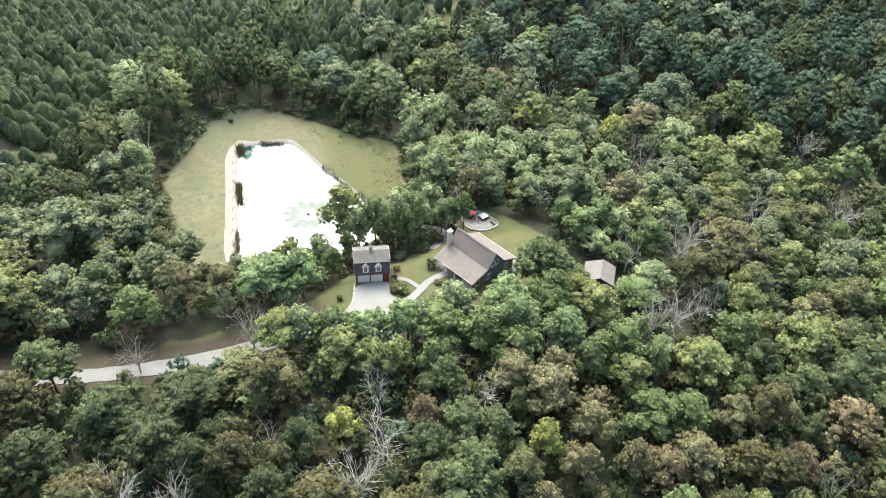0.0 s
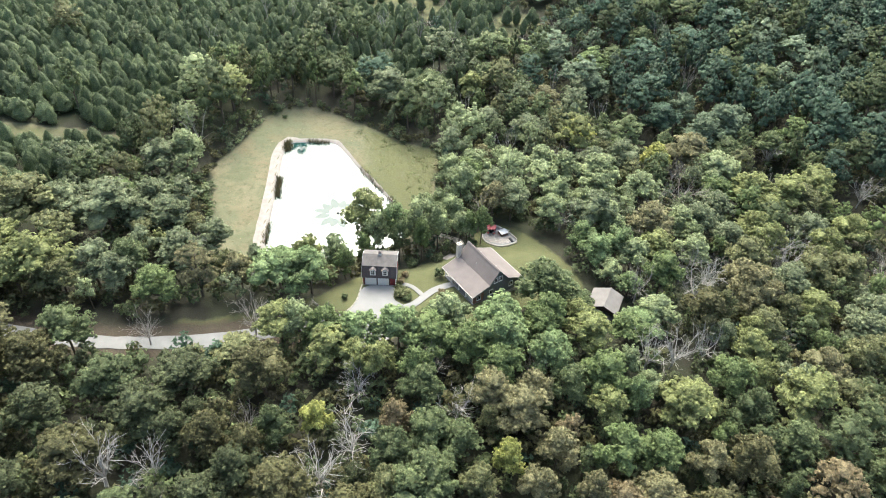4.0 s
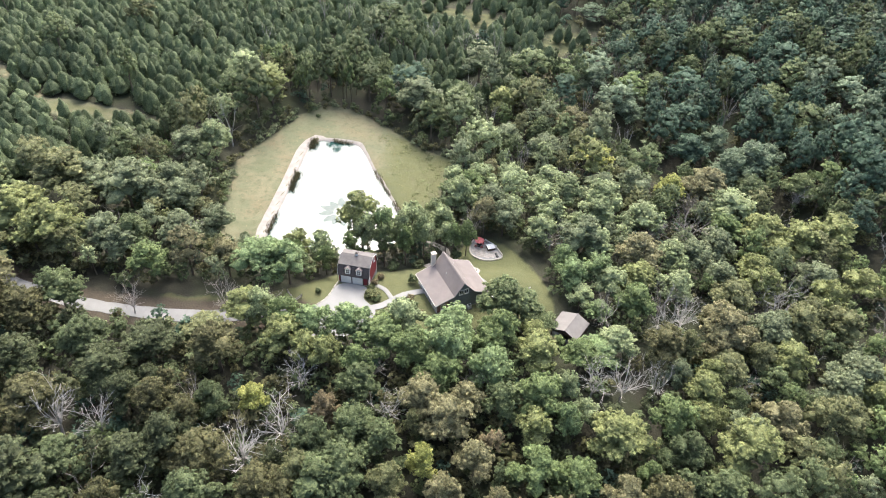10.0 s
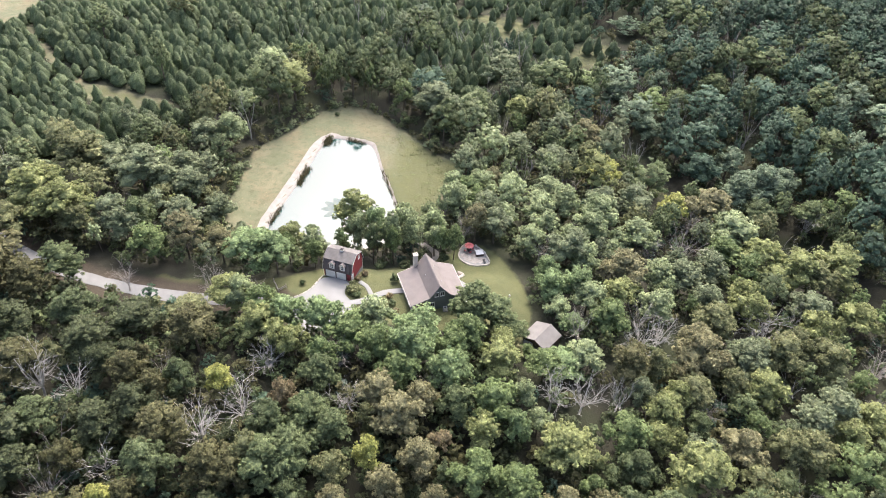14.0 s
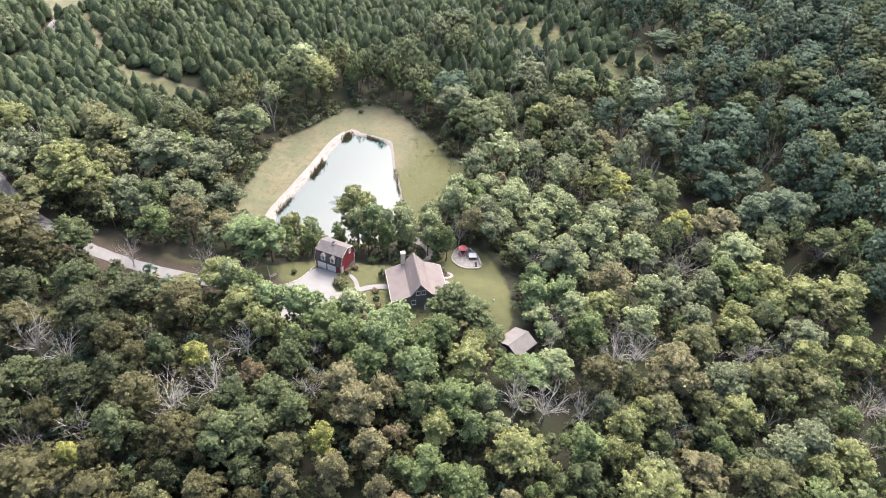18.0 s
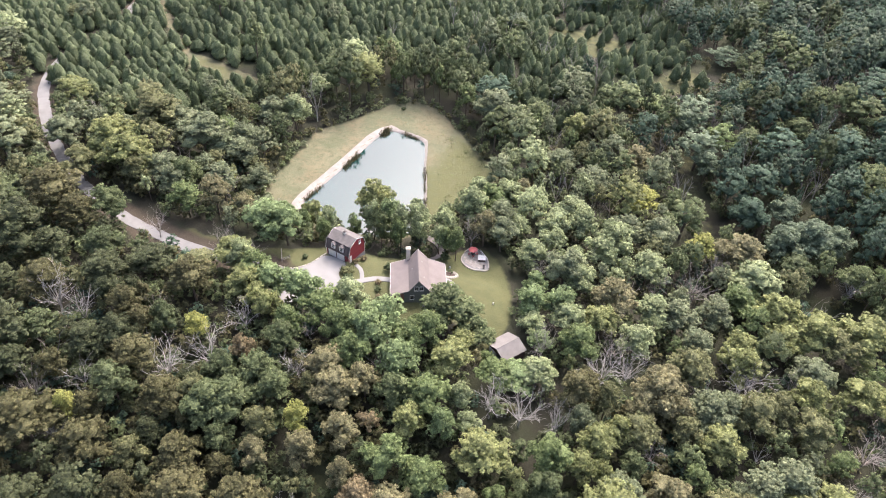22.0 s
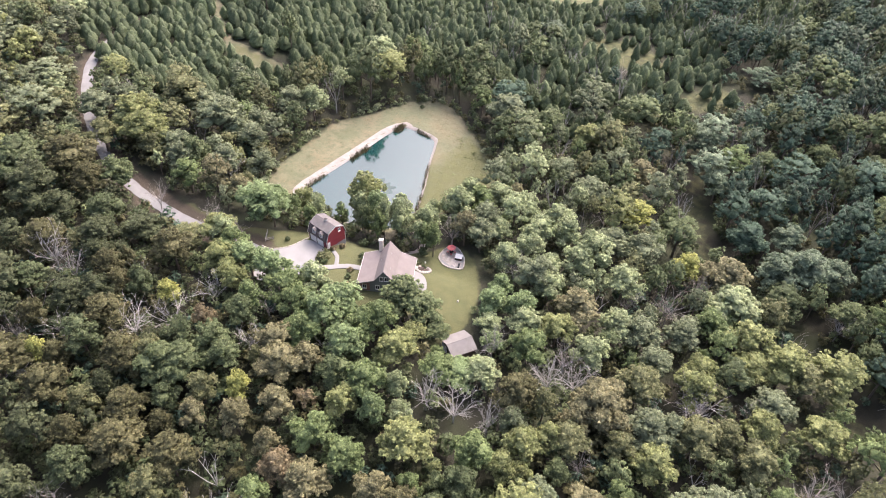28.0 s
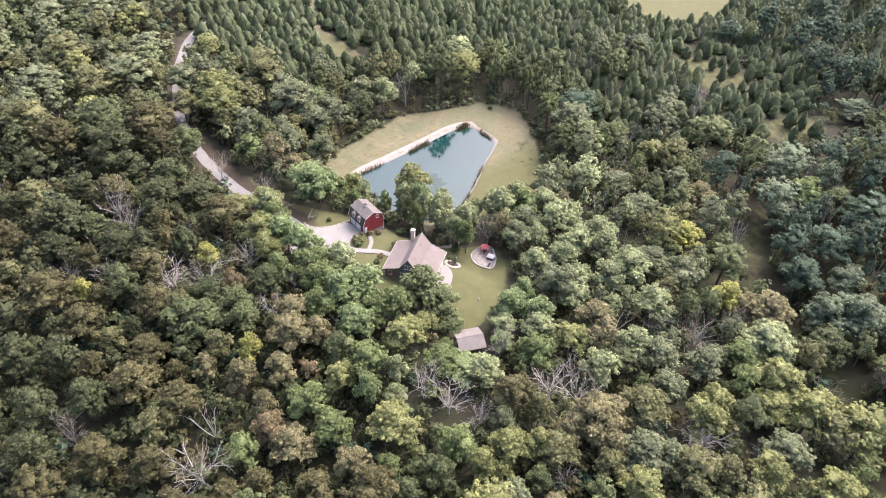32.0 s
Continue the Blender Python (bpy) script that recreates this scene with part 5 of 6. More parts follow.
POND_SIDE_TREES = [(-108.2, 89.7, 4, 5.6), (-92.1, 85.3, 3, 5.6), (-87.6, 93.9, 5, 5.6), (-93.8, 120.9, 4, 5.6), (-77.0, 123.9, 4, 5.6), (-56.8, 96.7, 2, 4.7), (-74.2, 101.0, 4, 5.6), (-56.9, 108.9, 4, 5.6), (-54.8, 119.7, 4, 4.7), (-33.2, 106.3, 2, 6.6), (-26.4, 107.0, 2, 4.8), (-31.9, 120.3, 5, 3.7), (-24.7, 120.3, 11, 3.5), (-20.5, 135.2, 5, 6.2), (-6.6, 137.1, 11, 4.8), (-7.2, 131.4, 4, 3.4), (3.3, 135.7, 4, 3.1), (-68.5, 72.5, 3, 5.6), (-52.7, 70.9, 2, 5.4), (-44.0, 65.5, 1, 5.6), (-33.4, 83.8, 3, 5.6), (-27.3, 90.9, 3, 5.4), (-15.1, 86.2, 5, 5.6), (3.2, 93.6, 1, 5.6), (6.3, 99.8, 4, 4.5), (16.2, 100.8, 2, 5.6), (24.5, 100.1, 1, 4.3)]
WEST_SLOPE_TREES = [(-50.4, 54.5, 3, 5.6), (-38.9, 45.8, 4, 5.3), (-27.1, 52.0, 1, 5.1), (-23.3, 57.3, 1, 4.3), (-23.4, 62.4, 6, 3.4), (-13.7, 70.3, 7, 3.0), (-19.9, 66.2, 4, 3.4), (-15.6, 56.1, 3, 5.5), (-3.0, 54.6, 3, 4.7), (1.3, 58.7, 3, 3.7), (8.3, 63.2, 1, 5.1), (-16.0, 40.3, 7, 3.0), (-12.6, 43.8, 3, 3.4), (-5.8, 38.5, 3, 5.2), (9.2, 49.3, 3, 5.0), (2.5, 43.2, 5, 3.6), (6.6, 71.3, 1, 4.7), (20.9, 69.8, 7, 3.0), (16.7, 82.5, 6, 4.7), (25.0, 85.3, 6, 3.7), (29.8, 73.7, 6, 3.9), (26.6, 65.8, 6, 3.5)]
HOUSE_TREES = [(17.8, 88.7, 1, 4.8), (27.1, 93.4, 2, 4.6), (40.6, 75.8, 2, 4.8), (38.7, 84.5, 3, 4.0), (19.8, 59.3, 6, 3.1), (36.3, 67.3, 6, 3.0), (16.3, 63.6, 3, 3.6), (2.1, 84.6, 1, 3.5), (0.4, 72.7, 9, 3.0), (27.7, 116.3, 0, 5.2), (32.9, 116.1, 0, 3.8), (36.6, 132.5, 2, 4.3), (46.1, 134.1, 11, 4.5), (52.1, 139.8, 3, 5.1), (61.7, 141.6, 11, 4.9), (59.7, 154.2, 4, 5.2), (72.8, 153.3, 4, 4.7), (74.2, 179.5, 2, 5.6), (87.9, 175.1, 5, 5.6), (100.0, 181.2, 3, 5.6), (98.5, 167.1, 4, 5.6), (72.6, 135.2, 6, 4.8)]
SOUTH_SLOPE_TREES = [(72.4, 124.1, 6, 4.3), (78.6, 130.0, 6, 4.2), (74.8, 117.9, 3, 4.9), (54.2, 89.4, 3, 5.6), (64.6, 99.2, 2, 4.7), (69.9, 108.7, 5, 4.3), (65.8, 119.9, 3, 3.3), (64.3, 110.8, 4, 3.0), (89.4, 130.1, 5, 5.3), (86.6, 139.8, 4, 4.7), (100.8, 125.7, 4, 5.6), (86.7, 110.2, 6, 4.9), (79.2, 103.8, 4, 4.2), (110.4, 169.6, 5, 5.6), (103.1, 150.5, 3, 5.5), (113.6, 134.6, 5, 5.2), (44.0, 88.6, 2, 3.2), (48.5, 77.7, 2, 4.4), (43.5, 107.6, 1, 4.3), (96.2, 115.2, 3, 4.5), (108.0, 126.6, 5, 4.8), (82.4, 126.9, 3, 4.1)]
EAST_WOOD_TREES = [(-3.1, 162.4, 11, 4.4), (3.2, 168.5, 11, 5.3), (2.8, 199.0, 4, 5.6), (21.3, 218.0, 6, 5.6), (33.0, 200.4, 7, 5.6), (57.2, 191.8, 7, 4.9), (21.7, 254.3, 4, 5.6), (69.0, 228.7, 4, 5.6), (55.7, 272.5, 1, 5.6), (72.3, 277.9, 0, 5.6), (44.7, 255.3, 3, 5.6), (39.5, 236.2, 4, 5.6), (22.3, 165.2, 11, 5.6), (38.3, 165.9, 11, 5.6), (37.2, 181.2, 4, 5.6), (25.8, 148.2, 11, 4.2), (40.5, 149.5, 4, 4.6), (96.9, 212.4, 3, 5.6), (86.2, 223.7, 4, 5.6), (10.3, 147.0, 6, 4.0), (16.6, 196.6, 4, 5.6), (50.9, 169.1, 4, 5.6), (-0.8, 227.4, 1, 5.6)]
BARE_WEST = [(-45.7, 53.9, 1, 1.2), (-37.7, 55.9, 1, 1.0), (-25.5, 67.8, 0, 0.7), (-8.5, 79.7, 1, 0.9), (-10.6, 59.6, 1, 1.2), (-6.6, 68.1, 1, 1.2), (10.6, 78.8, 1, 0.9), (-22.0, 46.6, 1, 0.9), (-26.6, 38.6, 0, 0.8), (60.9, 126.8, 1, 1.35), (64.3, 132.6, 1, 1.1), (47.6, 100.9, 1, 1.0), (60.5, 107.6, 1, 0.8), (86.3, 152.5, 1, 1.1), (95.4, 162.9, 1, 0.8), (80.0, 141.6, 0, 1.0), (63.5, 173.3, 0, 1.1), (63.0, 189.7, 0, 1.1), (115.6, 154.7, 0, 1.2), (96.3, 209.6, 1, 0.8), (116.7, 139.4, 0, 1.0), (46.6, 122.4, 0, 0.9)]
BARE_EAST = [(-15.7, 35.8, 1, 0.8), (-54.0, 85.7, 0, 0.7), (-55.9, 109.7, 1, 0.9), (24.3, 92.1, 0, 0.7), (-33.9, 92.3, 0, 0.9), (121.3, 192.9, 1, 1.0), (67.0, 189.2, 0, 1.1), (28.6, 148.8, 1, 1.0), (7.9, 144.4, 0, 0.9), (53.6, 103.9, 1, 1.0), (59.1, 135.4, 0, 0.9), (-25.6, 94.2, 0, 0.8), (42.2, 50.7, 1, 1.2), (18.7, 29.6, 0, 1.0), (87.5, 147.9, 1, 1.1), (79.3, 117.7, 0, 0.7), (54.5, 166.8, 0, 0.9), (4.1, 87.0, 0, 0.9)]
DRIVE_TREES = [(-11.0, 91.2, 2, 5.0), (-17.4, 90.2, 1, 4.6), (-5.5, 84.8, 5, 3.6), (-23.5, 91.0, 4, 3.6), (10.5, 92.0, 1, 4.5), (-35.3, 113.3, 2, 4.3), (-21.2, 115.8, 1, 2.6), (-67.0, 80.0, 1, 5.2), (0.0, 141.7, 4, 4.2), (-78.0, 95.5, 3, 4.9), (-67.9, 99.7, 4, 4.8), (-75.5, 131.0, 4, 5.0), (42.5, 137.0, 2, 4.5), (50.5, 115.0, 4, 4.5), (26.0, 104.5, 1, 4.4), (24.6, 113.0, 0, 6.2), (-3.5, 93.6, 2, 5.2), (-13.0, 133.5, 2, 4.6), (-16.8, 130.5, 4, 3.4), (-2.0, 133.5, 4, 3.2), (5.0, 136.0, 1, 2.7), (8.6, 136.6, 1, 3.0), (-18.5, 124.5, 1, 2.6), (-10.5, 127.0, 0, 2.6), (-5.0, 128.0, 1, 2.4), (40.2, 127.0, 4, 3.6), (45.0, 124.2, 2, 3.2), (33.6, 138.4, 2, 3.2)]
SOUTH_WEST_WOOD = [(-188.6, 51.3, 1, 8.5), (-165.9, 56.2, 4, 8.5), (-163.7, 73.7, 4, 8.5), (-156.1, 95.0, 8, 8.5), (-143.6, 85.4, 4, 8.5), (-135.7, 56.6, 3, 8.5), (-115.8, 46.0, 4, 8.5), (-112.3, 73.5, 4, 8.5), (-110.6, 119.9, 3, 6.1), (-109.4, 60.3, 3, 8.5), (-99.1, 116.4, 3, 8.5), (-95.3, 98.3, 5, 7.8), (-94.1, 39.1, 3, 8.5), (-84.6, 58.3, 4, 8.5), (-82.7, 97.2, 5, 7.0), (-81.3, 119.7, 4, 8.3), (-81.2, 147.1, 4, 6.0), (-81.2, 44.8, 10, 7.0), (-78.5, 71.9, 3, 8.5), (-77.8, 153.8, 11, 6.1), (-71.0, 58.5, 1, 7.7), (-68.2, 123.9, 4, 5.4), (-67.2, 103.8, 1, 5.1), (-61.3, 62.0, 1, 5.0)]
SOUTH_WOOD = [(-41.5, 40.1, 1, 7.8), (-41.4, 76.1, 1, 6.2), (-33.3, 37.7, 1, 4.9), (-27.2, 43.0, 10, 3.7), (-26.4, 77.9, 3, 5.9), (-17.9, 32.6, 3, 7.1), (-12.6, 49.1, 2, 5.3), (-9.6, 84.3, 3, 3.8), (-3.7, 23.6, 1, 5.7), (1.3, 54.8, 3, 4.0), (2.2, 160.8, 2, 4.9), (3.4, 80.8, 1, 4.3), (5.5, 59.2, 1, 5.7), (11.7, 70.9, 1, 4.6), (12.9, 24.9, 1, 5.7), (14.8, 35.0, 2, 5.0), (15.2, 148.7, 3, 4.9), (16.2, 44.4, 6, 5.8), (17.2, 94.3, 2, 5.6), (21.8, 20.9, 1, 5.8), (22.2, 79.4, 6, 5.5), (25.6, 51.4, 3, 5.6), (27.8, 45.8, 5, 4.5), (29.7, 33.5, 3, 5.3)]
SOUTH_EAST_WOOD = [(36.0, 43.1, 3, 4.6), (36.2, 148.1, 1, 6.0), (38.3, 91.4, 1, 5.3), (41.6, 66.7, 9, 4.1), (43.9, 59.5, 2, 4.5), (47.3, 111.8, 2, 5.2), (47.5, 69.2, 6, 5.0), (51.6, 147.7, 6, 6.0), (57.3, 78.4, 6, 4.1), (60.5, 116.7, 10, 5.3), (65.6, 157.1, 4, 5.3), (69.8, 102.1, 5, 3.7), (71.7, 115.2, 5, 3.9), (73.3, 105.0, 5, 3.1), (73.4, 129.0, 6, 6.5), (75.7, 142.5, 3, 5.9), (79.6, 98.8, 5, 6.8), (81.5, 160.4, 5, 5.2), (83.3, 155.4, 5, 5.5), (83.8, 135.0, 4, 5.9), (92.0, 142.8, 3, 6.0), (95.6, 149.9, 3, 4.6), (100.0, 158.3, 5, 5.0), (100.5, 117.3, 3, 5.5)]
NORTH_WEST_WOOD = [(104.2, 131.1, 4, 6.5), (-92.5, 196.7, 11, 6.6), (-84.0, 171.0, 11, 5.2), (-79.8, 191.7, 5, 8.4), (-37.1, 214.1, 8, 8.5), (-30.6, 206.9, 4, 8.4), (-19.1, 241.0, 4, 8.0), (-18.0, 214.8, 1, 6.7), (-4.5, 220.6, 5, 5.8), (-0.4, 245.1, 1, 8.5), (2.4, 294.6, 11, 7.7), (4.2, 174.5, 6, 3.8), (7.9, 259.4, 2, 8.5), (11.5, 313.4, 4, 8.5), (12.9, 205.7, 1, 4.8), (14.2, 236.3, 8, 6.8), (20.4, 299.6, 8, 8.5), (22.0, 261.3, 4, 8.5), (22.3, 174.4, 11, 5.9), (28.5, 171.0, 4, 5.3), (33.6, 241.5, 4, 8.5), (37.4, 249.4, 5, 6.6), (38.7, 171.1, 4, 6.6), (46.2, 184.5, 4, 6.1)]
HILL_WOOD = [(55.8, 255.7, 8, 8.5), (57.5, 233.9, 8, 7.9), (61.2, 219.0, 8, 6.6), (67.1, 195.6, 6, 7.6), (68.9, 313.0, 8, 8.5), (71.9, 167.2, 4, 5.4), (72.5, 290.3, 1, 8.5), (73.1, 268.4, 8, 8.2), (74.7, 187.3, 11, 7.9), (75.2, 211.2, 4, 7.3), (80.0, 217.5, 4, 7.9), (80.7, 203.9, 0, 6.6), (84.2, 181.1, 5, 6.9), (84.8, 259.7, 1, 6.4), (90.4, 284.0, 8, 8.5), (90.6, 310.7, 1, 8.5), (93.9, 181.5, 5, 6.9), (96.9, 246.9, 1, 7.7), (103.9, 189.1, 5, 8.1), (104.1, 217.6, 5, 6.0), (105.5, 249.7, 4, 6.7), (109.3, 298.8, 8, 8.5), (112.0, 265.0, 4, 8.2)]
TREE_RNG = np.random.default_rng(21)
FAR_SPOTS = []
for spots in (POND_SIDE_TREES, WEST_SLOPE_TREES, HOUSE_TREES, SOUTH_SLOPE_TREES, EAST_WOOD_TREES, DRIVE_TREES):
    for x, y, leaf, r in spots:
        taller = 1.32 if -26 < x < 1 and 126 < y < 140 else 1.0
        plant(x, y, leaf, taller * min(14.5 if r > 5.7 else 12.5, shed_cap(x, y) if r < 6 else 99, road_cap(x, y, r)) * TREE_RNG.uniform(0.92, 1.1) * min(1.0, 0.55 + 0.12 * r), r * 1.1, None, TREE_RNG)
for spots in (SOUTH_WEST_WOOD, SOUTH_WOOD, SOUTH_EAST_WOOD, NORTH_WEST_WOOD, HILL_WOOD):
    for x, y, leaf, r in spots:
        tall = min((5.5 + 1.5 * r) * TREE_RNG.uniform(0.92, 1.1), shed_cap(x, y), road_cap(x, y, r), 17.0)
        r = min(r, 0.5 * tall) if tall < 7 else r
        if math.hypot(x - 40, y - 80) < 150:
            plant(x, y, leaf, tall, r * 1.05, None, TREE_RNG)
        else:
            FAR_SPOTS.append((x, y, leaf, tall, r * 1.05))
            PLANTED.append((x, y, r * 0.8))
for x, y, white, k in BARE_WEST + BARE_EAST:
    plant_bare(x, y, 10.5 * TREE_RNG.uniform(0.9, 1.12) * k ** 0.5, white == 1, k)



def clear_of(x, y):
    """How far a place is outside every open piece of ground."""
    d = np.minimum.reduce([signed(p, x, y) for p in (MEADOW, YARD, FAR_MEADOW, CLEARING, GLADE, FIELD, PATCH)])
    d = np.minimum(d, gap_to(ROAD, x, y, False)[0] - np.where(x < -105, 2.2, 3.2))
    d = np.minimum(d, gap_to(ROAD[:8], x, y + -3.5, False)[0] - 3.4)
    d = np.minimum(d, gap_to(LANE, x, y, False)[0] - 1.2)
    return np.minimum(d, gap_to(GULLY, x, y, False)[0] - 3.6)


def scatter(gap, seed):
    """Places at uneven steps over the wood."""
    rng = np.random.default_rng(seed)
    xs, ys = np.arange(-275, 225, gap), np.arange(-75, 445, gap * 0.87)
    gx, gy = np.meshgrid(xs, ys)
    gx = gx + (np.arange(len(ys)) % 2)[:, None] * gap / 2
    x, y = (g + rng.uniform(-0.38, 0.38, g.shape) * gap for g in (gx, gy))
    return x.ravel(), y.ravel(), rng


IN_SIGHT = [(26, 2), (86, 52), (132, 115), (218, 318), (152, 402), (82, 452), (-64, 452), (-190, 305), (-246, 238), (-276, 168), (-276, 30)]


ROUND_ABOUT = [(10, -50), (110, -30), (160, 50), (185, 130), (222, 318), (152, 405), (82, 455), (-64, 455), (-190, 308), (-250, 240), (-276, 168), (-276, 20), (-120, -20)]


def seen_zone(x, y):
    """The ground that lies within sight of the flight."""
    return gap_to(ROUND_ABOUT, x, y)[1]


def wood():
    """Tree places with their crown widths: large crowns spread at random, small trees in the gaps between them."""
    x, y, rng = scatter(3.3, 11)
    wide = np.where((y - 205) + 0.35 * (x - 86) > 0, 6.0, np.where(y > 165, 5.8, 5.0)) * rng.uniform(0.5, 1.3, len(x))
    d = clear_of(x, y)
    keep = seen_zone(x, y) & (d > 0.45 * wide + rng.uniform(0, 1.0, len(x)))
    for px, py, pr in PLANTED:
        keep &= np.hypot(x - px, y - py) > pr * 0.85 + 0.72 * wide
    x, y, d, wide = x[keep], y[keep], d[keep], wide[keep]
    taken = {}
    chosen = []
    for i in np.argsort(rng.random(len(x)) - 0.06 * wide):
        cx, cy = int(x[i] // 10), int(y[i] // 10)
        near = [j for u in (-1, 0, 1) for v in (-1, 0, 1) for j in taken.get((cx + u, cy + v), ())]
        close = 0.56 if y[i] - 205 + 0.35 * (x[i] - 86) > 0 else 0.67
        if all(math.hypot(x[i] - x[j], y[i] - y[j]) > close * (wide[i] + wide[j]) for j in near):
            taken.setdefault((cx, cy), []).append(i)
            chosen.append(i)
    wide = np.array(wide)
    for i in np.argsort(rng.random(len(x))):
        cx, cy = int(x[i] // 10), int(y[i] // 10)
        near = [j for u in (-1, 0, 1) for v in (-1, 0, 1) for j in taken.get((cx + u, cy + v), ())]
        room = min([math.hypot(x[i] - x[j], y[i] - y[j]) - 0.66 * wide[j] for j in near if j != i], default=9)
        if i not in near and room > 1.25:
            wide[i] = min(3.0, max(2.0, room * 1.35))
            taken.setdefault((cx, cy), []).append(i)
            chosen.append(i)
    return x[chosen], y[chosen], d[chosen], wide[chosen], rng


def cedar_zone(x, y):
    edge = 6 * np.sin(x * 0.09) + 5 * np.sin(y * 0.07 + 1)
    west = (x < -92 + edge) & (y > 109 + 0.6 * edge + 0.03 * (x + 90))
    north = (y > 222 + edge) & (x < 0 + edge) & (x > -120)
    return west | north


def grow_wood():
    x, y, d, width, rng = wood()
    z = land(x, y)
    ced_zone = cedar_zone(x, y)
    ced = ced_zone & (rng.random(len(x)) < np.where(x > -70, 0.6, 0.96))
    patch = np.sin(x * 0.045 + 0.7) + np.sin(y * 0.05 + 2.1) + 0.8 * np.sin(0.03 * (x - y))
    hill = (y - 205) + 0.35 * (x - 86) > 0
    pick = rng.random(len(x))
    inner = gap_to(IN_SIGHT, x, y)[1]
    near_order = np.argsort(np.hypot(x - 15, y - 100) + 40 * (width < 2.9))
    thing_ids = set(near_order[~ced[near_order]][:50].tolist())
    tri, ids = [], []
    bare_tri = []
    for fx, fy, leaf, tall, wide in FAR_SPOTS:
        k = int(rng.integers(len(FAR)))
        leaf = leaf_tone_at(fx, fy, leaf)
        for t, m in ((FAR[k][0], leaf), (FAR[k][1], len(LEAF))):
            tri.append(moved(t, fx, fy, at_ground(fx, fy), rng.uniform(0, 6.28), wide / 4.1, tall / 12.0, rng.uniform(-0.1, 0.25)))
            ids.append(np.full(len(t), m))
    for i in range(len(x)):
        if ced[i]:
            continue
        p = pick[i]
        warm = patch[i] > 0.3
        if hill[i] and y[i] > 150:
            # dark blue-green hill wood, tinted cooler in colour for the haze
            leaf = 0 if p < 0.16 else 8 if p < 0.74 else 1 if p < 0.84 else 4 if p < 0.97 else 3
        elif warm:
            leaf = 1 if p < 0.26 else 3 if p < 0.54 else 4 if p < 0.72 else 2 if p < 0.82 else 5 if p < 0.91 else 6 if p < 0.99 else 9
        else:
            leaf = 1 if p < 0.34 else 0 if p < 0.46 else 2 if p < 0.64 else 4 if p < 0.80 else 3 if p < 0.95 else 5
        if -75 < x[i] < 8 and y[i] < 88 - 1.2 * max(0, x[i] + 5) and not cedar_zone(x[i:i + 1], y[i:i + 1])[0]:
            # thin dark wood, its mix darkened further for the view's lower-left edge
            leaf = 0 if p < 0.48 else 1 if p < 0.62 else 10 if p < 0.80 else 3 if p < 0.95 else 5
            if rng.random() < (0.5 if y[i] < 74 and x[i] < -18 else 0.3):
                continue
        elif y[i] < 84 and -45 < x[i] < 110:
            # browner south wood; the darker mix also carries the view's edge darkening
            leaf = 3 if p < 0.22 else 10 if p < 0.50 else 1 if p < 0.66 else 4 if p < 0.70 else 6 if p < 0.77 else 9 if p < 0.81 else 0 if p < 0.97 else 5
        elif x[i] <= -75 and y[i] < 118:
            leaf = 4 if p < 0.44 else 11 if p < 0.5 else 3 if p < 0.7 else 1 if p < 0.88 else 5
        elif leaf in (6, 9) and (x[i] < -60 or y[i] > 200):
            leaf = 4
        if -14 < x[i] < 46 and 138 < y[i] < 205 and not hill[i]:
            leaf = 11 if p < 0.52 else 4 if p < 0.68 else 5 if p < 0.72 else 3 if p < 0.88 else 1
        elif -95 < x[i] < -50 and 86 < y[i] < 135 and p < 0.5:
            leaf = 11 if p < 0.2 else 4 if p < 0.38 else 3
        if cedar_zone(x[i:i + 1], y[i:i + 1])[0] and leaf in (2, 5):
            leaf = 4
        q = rng.random()
        wide = float(width[i])
        tall = min(17.0, 5.2 + 1.6 * wide + (2.5 if hill[i] else 0)) * rng.uniform(0.85, 1.15) * (1.1 if d[i] < 6 and y[i] > 150 and x[i] < 0 else 0.9 if d[i] < 3 else 1) * (1.15 if y[i] > 170 else 1)
        if x[i] < -52 and 150 < y[i] < 216 and d[i] < 14:
            tall *= 1.42
        tall = min(tall, shed_cap(x[i], y[i]), road_cap(x[i], y[i], wide))
        wide = min(wide, 0.5 * tall) if tall < 7 else wide
        if not inner[i] and q > 0.6 and y[i] > 150:
            continue
        if q < (0.45 if ced_zone[i] and x[i] > -100 else 0.13 if hill[i] else 0.075):
            turn = rng.uniform(0, 6.28)
            t = BARE_FAR[int(rng.integers(4))].copy()
            c, s = math.cos(turn), math.sin(turn)
            bare_tri.append(np.stack([t[..., 0] * c - t[..., 1] * s + x[i], t[..., 0] * s + t[..., 1] * c + y[i], t[..., 2] * tall / 11 + z[i]], -1))
            continue
        if i in thing_ids:
            plant(x[i], y[i], leaf, tall, wide, None, rng)
            continue
        leaf = leaf_tone_at(x[i], y[i], leaf)
        stock = FAR if math.hypot(x[i] - 60, y[i] - 40) < 155 else DISTANT
        stock = OUTER if not inner[i] else SMALL if wide < 3.0 else stock
        k = int(rng.integers(len(stock)))
        turn = rng.uniform(0, 6.28)
        tone = rng.uniform(-0.22, 0.22)
        for t, m in ((stock[k][0], leaf), (stock[k][1], len(LEAF))):
            tri.append(moved(t, x[i], y[i], z[i], turn, wide / 4.1, tall / 12.0, tone))
            ids.append(np.full(len(t), m))
    tagged(new("woodland", soup("woodland", np.concatenate(tri), LEAF + [BARK], np.concatenate(ids))), "dense broadleaf woodland in early autumn greens", "woodland", kind="stuff")
